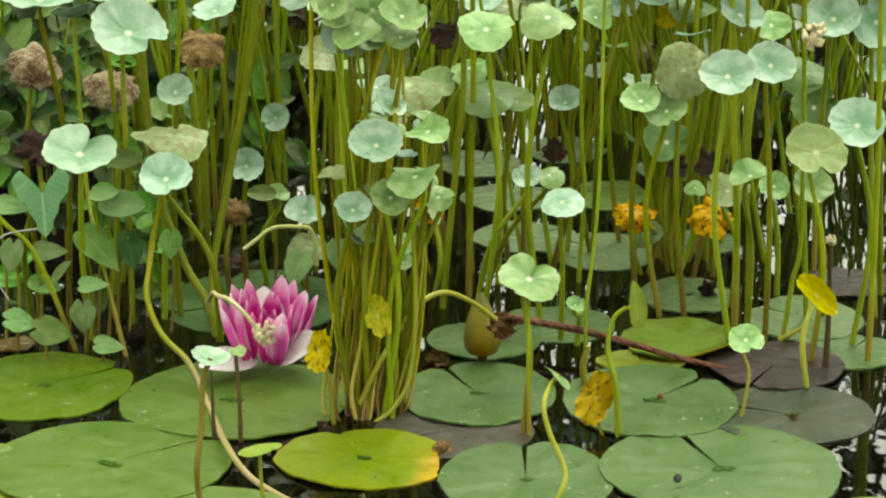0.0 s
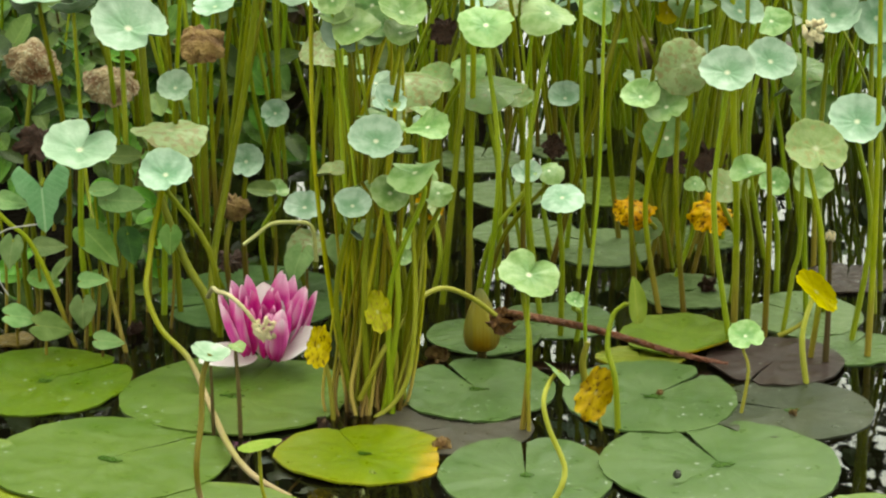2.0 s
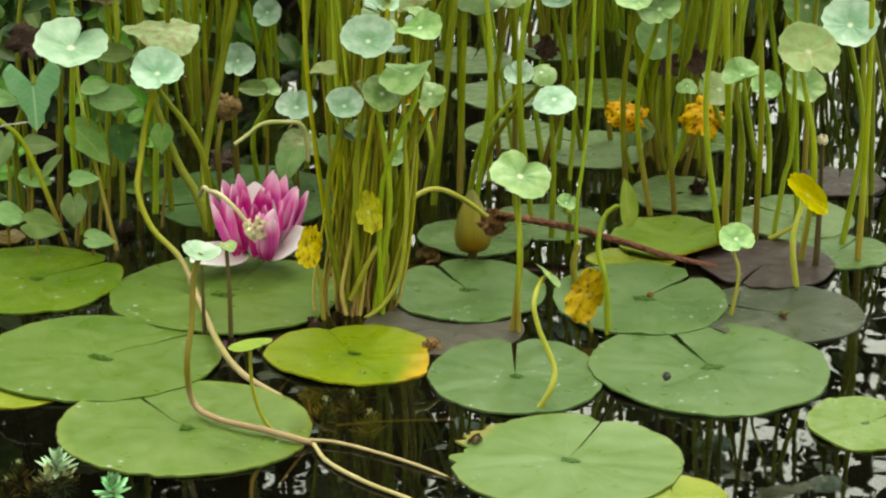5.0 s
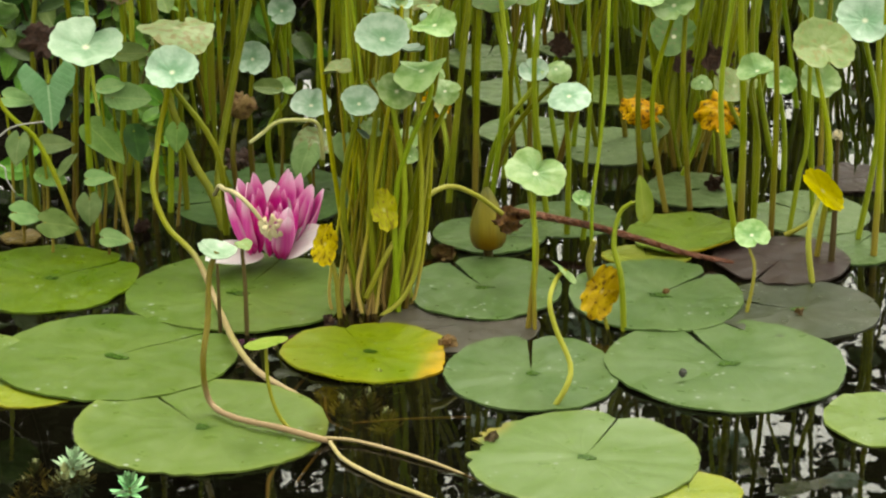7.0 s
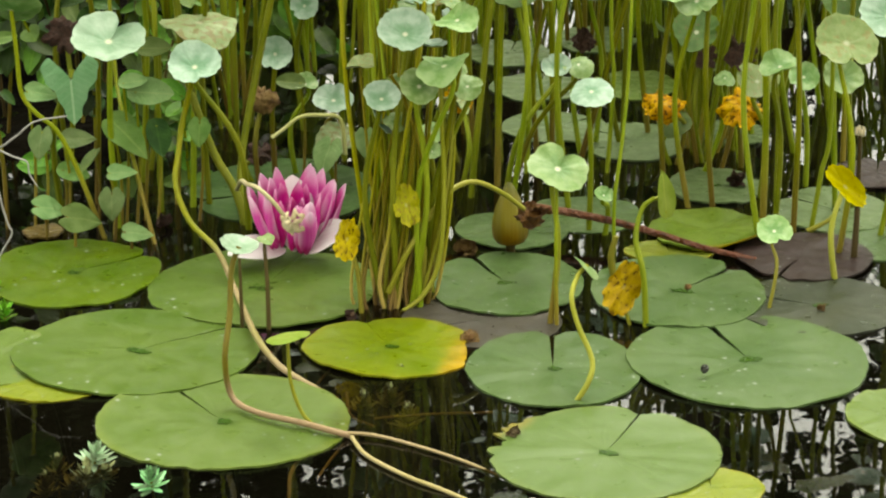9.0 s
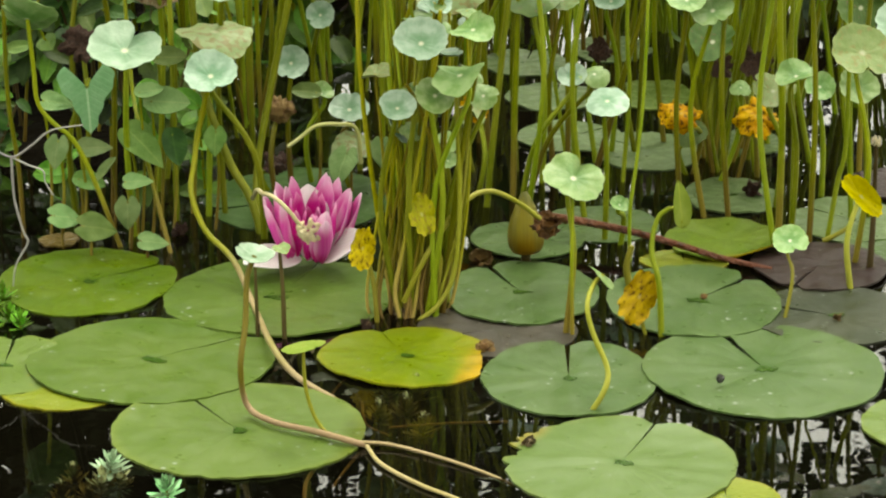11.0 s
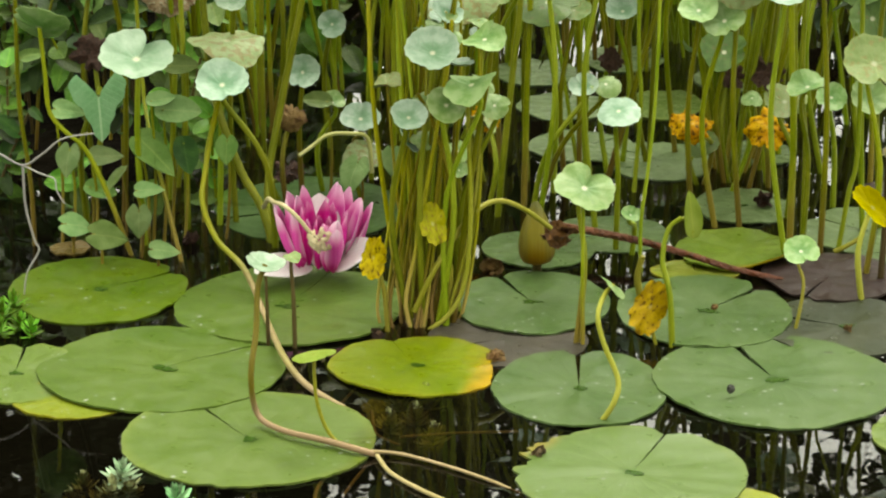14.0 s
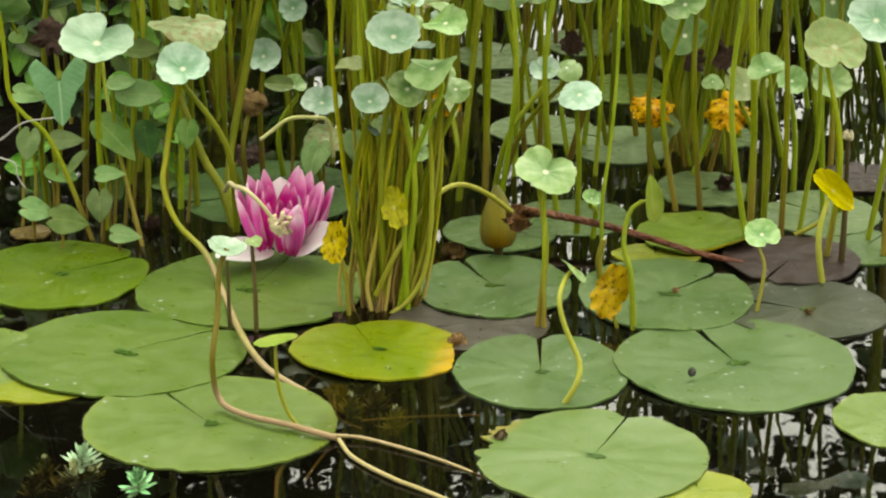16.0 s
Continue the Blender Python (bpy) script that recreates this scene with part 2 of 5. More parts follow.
PADS = {
    "g": mat_pad("pad_green", (0.104, 0.184, 0.05), (0.157, 0.24, 0.086), (0.17, 0.26, 0.07), 0.2),
    "h": mat_pad("pad_grass_green", (0.113, 0.198, 0.028), (0.163, 0.247, 0.05), (0.2, 0.29, 0.05), 0.2),
    "l": mat_pad("pad_light_green", (0.165, 0.255, 0.045), (0.215, 0.31, 0.08), (0.3, 0.37, 0.06), 0.3),
    "q": mat_pad("pad_light_green_with_olive_tip", (0.154, 0.242, 0.046), (0.208, 0.295, 0.08), (0.3, 0.37, 0.06), 0.3, (0.1, 0.14, 0.006), (1, -0.35), 0.8),
    "v": mat_pad("pad_vivid_green", (0.11, 0.2, 0.006), (0.155, 0.24, 0.012), (0.2, 0.28, 0.04), 0.2),
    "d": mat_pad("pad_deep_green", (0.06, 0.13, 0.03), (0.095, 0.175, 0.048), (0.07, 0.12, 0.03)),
    "y": mat_pad("pad_yellowing", (0.2, 0.29, 0.015), (0.28, 0.36, 0.025), YEL, 0.25, (0.72, 0.46, 0.01), (1, -0.1), 0.58),
    "e": mat_pad("pad_lime_with_yellow_rim", (0.17, 0.27, 0.03), (0.23, 0.33, 0.05), YEL, 0.05, YEL, (0.3, -1), 0.72),
    "s": mat_pad("pad_light_with_yellow_shoulder", (0.165, 0.257, 0.065), (0.21, 0.305, 0.105), (0.28, 0.34, 0.07), 0.25, (0.5, 0.36, 0.05), (-0.9, 0.6), 0.78),
    "w": mat_pad("pad_yellow", (0.26, 0.33, 0.03), (0.34, 0.39, 0.05), YEL, 0.35),
    "m": mat_pad("pad_maroon", (0.05, 0.028, 0.026), (0.07, 0.045, 0.04), (0.05, 0.035, 0.025), 0.35, None, (1, 0), 0.3, 0.3),
    "n": mat_pad("pad_bronze_green", (0.065, 0.08, 0.045), (0.09, 0.1, 0.06), (0.06, 0.06, 0.04)),
    "u": mat_pad("pad_grey_brown", (0.09, 0.08, 0.06), (0.12, 0.105, 0.08), (0.07, 0.06, 0.04)),
    "b": mat_pad("pad_brown", (0.16, 0.11, 0.02), (0.24, 0.17, 0.04), (0.1, 0.06, 0.02)),
    "f": mat_pad("pad_grey_green", (0.18, 0.262, 0.105), (0.235, 0.325, 0.14), (0.18, 0.25, 0.09), 0.2),
}
STEM = mat_stem("green_petiole", (0.25, 0.35, 0.026), (0.41, 0.49, 0.055), values=(0.6, 1.2))
STEM_OLD = mat_stem("olive_petiole", (0.22, 0.28, 0.014), (0.37, 0.41, 0.035), (0.33, 0.25, 0.055))
STEM_PALE = mat_stem("straw_runner", (0.5, 0.42, 0.17), (0.66, 0.54, 0.3), values=(0.85, 1.05))
RUNNER = mat_stem("green_runner", (0.26, 0.31, 0.015), (0.36, 0.4, 0.03), (0.58, 0.47, 0.26), values=(0.9, 1.0), rise=(0.01, 0.06))
RUNNER_OLD = mat_stem("olive_brown_runner", (0.19, 0.18, 0.015), (0.27, 0.25, 0.04), (0.52, 0.4, 0.22), values=(0.95, 1.1), rise=(0.01, 0.05))
CREAM_STEM = mat_stem("cream_stalk", (0.68, 0.58, 0.3), (0.8, 0.7, 0.44), values=(0.95, 1.05))
PALE_LIME = mat_stem("pale_lime_stalk", (0.55, 0.6, 0.2), (0.7, 0.74, 0.34), values=(1.0, 1.05))
STEM_LIME = mat_stem("lime_petiole", (0.36, 0.38, 0.04), (0.49, 0.49, 0.09), values=(0.75, 1.15))
CLUMP_STEM = mat_stem("straw_footed_petiole", (0.32, 0.31, 0.015), (0.46, 0.43, 0.045), (0.62, 0.46, 0.16))
STEM_BROWN = mat_stem("brown_petiole", (0.12, 0.1, 0.03), (0.19, 0.155, 0.06))
DEAD = mat_dry("dead_stalk", (0.2, 0.055, 0.022), (0.36, 0.14, 0.07), (0.07, 0.035, 0.025), 22, 0.4)
TWIG = mat_stem("bleached_twig", (0.46, 0.44, 0.42), (0.64, 0.62, 0.58), values=(0.8, 1.1))
OVATE = mat_blade("undergrowth_leaf", (0.11, 0.26, 0.025), (0.21, 0.41, 0.06))
OVATE_PALE = mat_blade("pale_undergrowth_leaf", (0.19, 0.34, 0.07), (0.3, 0.47, 0.13), values=(0.6, 1.25))
HEART = mat_blade("grey_green_heart_leaf", (0.26, 0.43, 0.15), (0.38, 0.55, 0.22), 0.3, values=(0.75, 1.25))
OVATE_DARK = mat_blade("dark_undergrowth_leaf", (0.03, 0.08, 0.01), (0.07, 0.15, 0.025))
LIME = mat_blade("lime_leaf_blade", (0.27, 0.42, 0.05), (0.36, 0.5, 0.09), values=(0.95, 1.05))
TARO = mat_blade("arrow_leaf", (0.26, 0.52, 0.23), (0.36, 0.62, 0.32), 2.2, values=(1.0, 1.1))
FEATHER = mat_blade("feathery_leaflet", (0.3, 0.46, 0.25), (0.46, 0.6, 0.4), 0.2, 0.25, 0.42, 0.75, (0.8, 1.2))
FEATHER_MINT = mat_blade("mint_feathery_leaflet", (0.22, 0.48, 0.2), (0.36, 0.62, 0.32), 0.2, 0.25, 0.42, 0.75)
FEATHER_GREEN = mat_blade("green_feathery_leaflet", (0.13, 0.32, 0.03), (0.22, 0.42, 0.06), 0.2, 0.25, 0.42, 0.7)
SUNKEN = mat_blade("submerged_leaflet", (0.22, 0.24, 0.1), (0.34, 0.35, 0.17), 0.2, 0.25, 0.42, 0.8)
PINK = mat_petal("pink_petal", (0.6, 0.02, 0.24), (0.75, 0.1, 0.46), (0.94, 0.74, 0.88), (0.86, 0.32, 0.62), (0.15, 0.66))
DEEP_PINK = mat_petal("deep_pink_petal", (0.58, 0.014, 0.2), (0.72, 0.05, 0.38), (0.9, 0.5, 0.74), (0.78, 0.15, 0.46), (0.15, 0.72))
WHITE_PETAL = mat_petal("white_petal", (0.76, 0.58, 0.64), (0.84, 0.78, 0.8), (0.82, 0.8, 0.79), (0.78, 0.66, 0.72))
BUD = mat_petal("olive_bud", (0.3, 0.15, 0.012), (0.36, 0.3, 0.03), (0.17, 0.17, 0.03), (0.4, 0.36, 0.07), (0.1, 0.6), 0.5, 0.05)
CREAM = mat_dry("cream_anther", (0.9, 0.74, 0.4), (0.98, 0.9, 0.66), (0.72, 0.55, 0.28), 30, 0.7, 0.95)
# wet mud, coloured far darker than soil to stand for shade between leaves
MUD = mat_dry("pond_mud", (0.02, 0.016, 0.009), (0.04, 0.032, 0.018), (0.012, 0.011, 0.007), 6, 0.9, 0.1)
BARK = mat_dry("bark", (0.05, 0.04, 0.03), (0.09, 0.075, 0.06), (0.03, 0.025, 0.02), 8)
CROWN = mat_blade("tree_foliage", (0.03, 0.06, 0.015), (0.06, 0.1, 0.03))
WET = mat_pad("wet_algae", (0.035, 0.095, 0.008), (0.07, 0.15, 0.015), (0.06, 0.1, 0.02), 0.3, None, (1, 0), 0.3, 0.18)
SNAIL = mat_dry("snail_shell", (0.03, 0.035, 0.02), (0.06, 0.06, 0.04), (0.02, 0.02, 0.015), 40, 0.3)


def mat_water():
    """Brown, slightly murky water: mirror-like gloss by Fresnel over a tinted view of the bed."""
    g = Net("pond_water", 0.03)
    geo = g.t.nodes.new("ShaderNodeNewGeometry").outputs["Position"]
    n = g.noise(7, 3, geo, False)
    bump = g.t.nodes.new("ShaderNodeBump")
    bump.inputs["Strength"].default_value, bump.inputs["Distance"].default_value = 0.055, 0.008
    g.put(bump.inputs["Height"], n)
    fres = g.t.nodes.new("ShaderNodeFresnel")
    fres.inputs["IOR"].default_value = 1.45
    g.put(fres.inputs["Normal"], bump.outputs[0])
    clear = g.t.nodes.new("ShaderNodeBsdfTransparent")
    clear.inputs[0].default_value = (0.42, 0.34, 0.2, 1)
    murk = g.t.nodes.new("ShaderNodeBsdfDiffuse")
    murk.inputs[0].default_value = (0.022, 0.02, 0.011, 1)
    body = g.t.nodes.new("ShaderNodeMixShader")
    g.put(body.inputs[0], g.span(g.noise(5, 4, geo, False), 0.3, 0.7, 0.02, 0.09))
    g.t.links.new(clear.outputs[0], body.inputs[1])
    g.t.links.new(murk.outputs[0], body.inputs[2])
    gloss = g.t.nodes.new("ShaderNodeBsdfGlossy")
    gloss.inputs["Roughness"].default_value = 0.012
    g.put(gloss.inputs["Normal"], bump.outputs[0])
    mx = g.t.nodes.new("ShaderNodeMixShader")
    g.put(mx.inputs[0], fres.outputs[0])
    g.t.links.new(body.outputs[0], mx.inputs[1])
    g.t.links.new(gloss.outputs[0], mx.inputs[2])
    g.t.links.new(mx.outputs[0], g.t.nodes["Material Output"].inputs[0])
    return g.m


WATER = mat_water()


def mat_far_leaf(name, a, b):
    g = Net(name, 0.42, 0.25, True)
    n1 = g.noise(60, 4)
    c = g.mix(g.span(n1, 0.35, 0.65), a, b)
    hue = g.t.nodes.new("ShaderNodeHueSaturation")
    g.put(hue.inputs["Hue"], g.span(g.rand, 0, 1, 0.47, 0.515)), g.put(hue.inputs["Value"], g.span(g.rand, 0, 1, 0.6, 1.25))
    g.put(hue.inputs["Color"], c)
    g.bump(n1, 0.3, 0.002)
    return g.done(hue.outputs[0], 0.25)


FAR = [mat_stem("far_green_petiole", (0.22, 0.36, 0.02), (0.38, 0.54, 0.05), None, True), mat_stem("far_olive_petiole", (0.24, 0.31, 0.015), (0.4, 0.44, 0.04), None, True),
       mat_far_leaf("far_pale_leaf", (0.38, 0.57, 0.36), (0.6, 0.78, 0.56)), mat_far_leaf("far_green_leaf", (0.18, 0.32, 0.08), (0.32, 0.46, 0.16)),
       mat_far_leaf("far_brown_leaf", (0.1, 0.06, 0.03), (0.24, 0.17, 0.09))]


# ---- building helpers ----
def smooth(me):
    me.polygons.foreach_set("use_smooth", [True] * len(me.polygons))
    return me


def mesh(name, verts, faces, material):
    me = bpy.data.meshes.new(name)
    me.from_pydata([tuple(v) for v in verts], [], faces)
    me.materials.append(material)
    me.update()
    smooth(me)
    me.set_sharp_from_angle(angle=radians(50))
    return me


def thing(name, label, category, m=None, group="", kind=""):
    ob = new(name)
    ob.empty_display_size = 0.02
    if m is not None:
        ob.matrix_world = m
    return tagged(ob, label, category, group, kind)


def part(name, me, parent, m=None, label="", kind=""):
    ob = new(name, me)
    ob.parent = parent
    if m is not None:
        ob.matrix_basis = m
    return tagged(ob, label, kind=kind)


def bez(pts, n):
    """n + 1 points along a smooth curve through the given points."""
    p = [Vector(q) for q in pts]
    p = [p[0] * 2 - p[1]] + p + [p[-1] * 2 - p[-2]]
    out, seg = [], len(p) - 3
    for i in range(n + 1):
        u = i / n * seg
        k = min(int(u), seg - 1)
        u -= k
        a, b, c, d = p[k:k + 4]
        out.append(0.5 * (2 * b + (c - a) * u + (2 * a - 5 * b + 4 * c - d) * u * u + (3 * b - a - 3 * c + d) * u ** 3))
    return out


def tube_mesh(name, pts, r0, r1, material, n=12, sides=7, wob=0.06):
    path = bez(pts, n)
    verts, faces = [], []
    side = Vector((1, 0, 0.01))
    for i, c in enumerate(path):
        d = (path[min(i + 1, n)] - path[max(i - 1, 0)]).normalized()
        side = (side - d * side.dot(d))
        if side.length < 1e-4:
            side = d.orthogonal()
        side.normalize()
        other = d.cross(side)
        r = (r0 + (r1 - r0) * i / n) * (1 + wob * noise.noise(c * 60))
        for k in range(sides):
            a = 2 * math.pi * k / sides
            verts.append(c + side * math.cos(a) * r + other * math.sin(a) * r)
    for i in range(n):
        for k in range(sides):
            q = (k + 1) % sides
            faces.append((i * sides + k, i * sides + q, (i + 1) * sides + q, (i + 1) * sides + k))
    faces.append(tuple(range(sides))[::-1])
    faces.append(tuple(n * sides + k for k in range(sides)))
    return mesh(name, verts, faces, material)


def disc_mesh(name, material, seed, rim, lift, thick, notch=None, gap=2.0, rings=6, around=60, turn=0.0):
    """A round leaf of unit radius. rim(angle) gives the outline, lift(r, angle) the relief; notch: the angle of its slit in degrees."""
    verts, faces = [], []
    top = [(0.0, 0.0, lift(0, 0))]
    closed = notch is None
    count = around if closed else around + 1
    for j in range(1, rings + 1):
        s = j / rings
        for k in range(count):
            f = k / around
            if closed:
                a = 2 * math.pi * f
                cut = 1.0
            else:
                g = radians(gap)
                a = radians(notch) + g + (2 * math.pi - 2 * g) * f
                e = min(f, 1 - f) * around
                cut = 1 - 0.13 * math.exp(-(e / 1.9) ** 2) * s ** 5
            r = s * rim(a) * cut
            top.append((r * math.cos(a), r * math.sin(a), lift(s, a)))
    m = len(top)
    verts = top + [(x, y, z - thick) for x, y, z in top]
    for b, flip in ((0, False), (m, True)):
        for k in range(around):
            q = (k + 1) % count
            tri = (b, b + 1 + k, b + 1 + q)
            faces.append(tri[::-1] if flip else tri)
        for j in range(rings - 1):
            for k in range(around):
                q = (k + 1) % count
                s0, s1 = b + 1 + j * count, b + 1 + (j + 1) * count
                quad = (s0 + k, s1 + k, s1 + q, s0 + q)
                faces.append(quad[::-1] if flip else quad)
    o = 1 + (rings - 1) * count
    for k in range(around):
        q = (k + 1) % count
        faces.append((o + k, m + o + k, m + o + q, o + q))
    if not closed:
        for e in (0, around):
            ids = [0] + [1 + j * count + e for j in range(rings)]
            for i in range(rings):
                quad = (ids[i], m + ids[i], m + ids[i + 1], ids[i + 1])
                faces.append(quad if e else quad[::-1])
    return mesh(name, verts, faces, material)


def blade_mesh(name, material, width, fold=0.15, curl=0.2, heart=0.0, tip=1.0, n=10, wave=0.0, seed=0):
    """A pointed leaf or petal of unit length along y, folded along its midrib."""
    verts, faces = [], []
    cols = 6
    for i in range(n + 1):
        u = (1 - math.cos(math.pi * i / n)) / 2
        w = width * (u ** 0.4 * (1 - u) ** 0.72 / 0.5 if tip >= 1 else u ** 0.7 * (1 - u) ** 0.78 / 0.36)
        if i == n:
            w = 0.004
        for k in range(cols + 1):
            s = 2 * k / cols - 1
            y = u - heart * abs(s) * (1 - u) ** 3 * 0.9
            z = fold * w * s * s + curl * (u * u) * 0.5 + wave * noise.noise(Vector((u * 3, s * 2, seed)))
            verts.append((w * s, y, z))
    for i in range(n):
        for k in range(cols):
            a = i * (cols + 1) + k
            faces.append((a, a + 1, a + cols + 2, a + cols + 1))
    m = len(verts)
    verts += [(x, y, z - 0.012) for x, y, z in verts]
    faces += [tuple(m + v for v in f[::-1]) for f in faces]
    ring = [k for k in range(cols + 1)] + [(i + 1) * (cols + 1) + cols for i in range(n)] + [n * (cols + 1) + cols - 1 - k for k in range(cols)] + [(n - 1 - i) * (cols + 1) for i in range(n - 1)]
    for i, a in enumerate(ring):
        b = ring[(i + 1) % len(ring)]
        faces.append((b, a, m + a, m + b))
    return mesh(name, verts, faces, material)


def lump_mesh(name, material, rx, ry, rz, rough=0.2, seed=0.0, freq=3.0, sub=3):
    bm = bmesh.new()
    bmesh.ops.create_icosphere(bm, subdivisions=sub, radius=1)
    for v in bm.verts:
        k = 1 + rough * noise.noise(v.co * freq + Vector((seed, seed * 2, 0)))
        v.co = Vector((v.co.x * rx, v.co.y * ry, v.co.z * rz)) * k
    me = bpy.data.meshes.new(name)
    bm.to_mesh(me)
    bm.free()
    me.materials.append(material)
    return smooth(me)


# ---- ground, water, far bank ----
def ground_height(x, y):
    far = max(0.0, min(1.0, (y - 7.5) / 1.2))
    near = max(0.0, min(1.0, (1.1 - y) / 0.5))
    wide = max(0.0, min(1.0, (abs(x) - 3.0) / 1.5))
    bank = max(0.0, min(1.0, (-0.3 - x) / 0.12)) * max(0.0, min(1.0, (y - 3.28) / 0.15))
    h = -0.16 + 0.36 * max(far, near, wide)
    return max(h, -0.16 + 0.175 * bank) + 0.02 * noise.noise(Vector((x * 6, y * 6, 0))) + 0.008 * noise.noise(Vector((x * 30, y * 30, 3)))


def axis(lo, hi, fine, step, reach):
    a = list(np.arange(lo, hi, fine))
    d, p, q = step, lo, hi
    left, right = [], []
    while q < reach:
        right.append(q)
        left.append(p - d)
        q += d
        p -= d
        d *= 1.35
    return sorted(left) + a + sorted(right)


def sheet(name, xs, ys, f, material):
    verts = [(x, y, f(x, y)) for y in ys for x in xs]
    w = len(xs)
    faces = [(j * w + i, j * w + i + 1, (j + 1) * w + i + 1, (j + 1) * w + i) for j in range(len(ys) - 1) for i in range(w - 1)]
    return new(name, mesh(name, verts, faces, material))


tagged(sheet("ground", axis(-1.0, 1.0, 0.04, 0.08, 300), axis(2.0, 6.0, 0.04, 0.08, 300), ground_height, MUD),
       "wet mud of the pond bed and its banks, its colour darkened for the shade among the leaves", "ground", kind="structure")
tagged(sheet("water", axis(-1.0, 1.0, 0.5, 0.5, 6), axis(1.0, 8.0, 0.5, 0.5, 2.0), lambda x, y: 0.0, WATER),
       "still dark pond water reflecting the bright sky", "water", kind="structure")


def tree(x, y, h, spread, seed, clumps=30):
    rng = random.Random(seed)
    t = thing("tree", "tall dark leafy tree on the far bank, unseen, added to darken the water's reflections", "tree", pose(x, y, 0.12), "trees on the far bank")
    top = Vector((rng.uniform(-.4, .4), 0, h))
    part("trunk", tube_mesh("trunk", [(0, 0, -0.1), (0.05, 0, h * 0.3), top * 0.7], 0.11, 0.05, BARK, 10, 9, 0.2), t)
    verts, faces = [], []
    for i in range(7):
        a, u = rng.uniform(0, 6.28), rng.uniform(0.3, 0.65)
        s = top * u
        e = s + Vector((math.cos(a) * spread * 0.8, math.sin(a) * spread * 0.8, h * rng.uniform(0.08, 0.3)))
        part("limb", tube_mesh("limb", [s, (s + e) / 2 + Vector((0, 0, 0.1)), e], 0.045, 0.012, BARK, 6, 6, 0.2), t)
    for i in range(clumps):
        a, q = rng.uniform(0, 6.28), math.sqrt(rng.random()) * spread
        c = Vector((math.cos(a) * q, math.sin(a) * q, h * rng.uniform(0.36, 1.0)))
        for k in range(70):
            p = c + Vector((rng.gauss(0, .2), rng.gauss(0, .2), rng.gauss(0, .16)))
            m = Euler((rng.uniform(-1, 1), rng.uniform(-1, 1), rng.uniform(0, 6.3))).to_matrix() * rng.uniform(0.06, 0.11)
            b = len(verts)
            verts += [p + m @ Vector(v) for v in ((0, 0, 0), (0.45, 0.5, 0.1), (0, 1.3, 0), (-0.45, 0.5, 0.1))]
            faces.append((b, b + 1, b + 2, b + 3))
    part("crown", mesh("crown", verts, faces, CROWN), t)


# unseen trees, added to block the mirrored sky; clump counts set the gaps
for i, (x, y, h, s, n) in enumerate(((-3.1, 9.6, 5.6, 1.5, 60), (-1.75, 9.6, 6.4, 0.95, 150), (-0.75, 10.2, 6.4, 0.8, 100), (0.2, 12.5, 6.6, 0.9, 40), (1.05, 11.2, 6.4, 0.9, 20), (2.2, 11.4, 6.6, 0.9, 22), (3.0, 10.2, 5.4, 1.0, 36), (-5.2, 10.8, 5.2, 1.8, 40), (5.4, 10.6, 5.0, 1.8, 40))):
    tree(x, y, h, s, 40 + i, n)


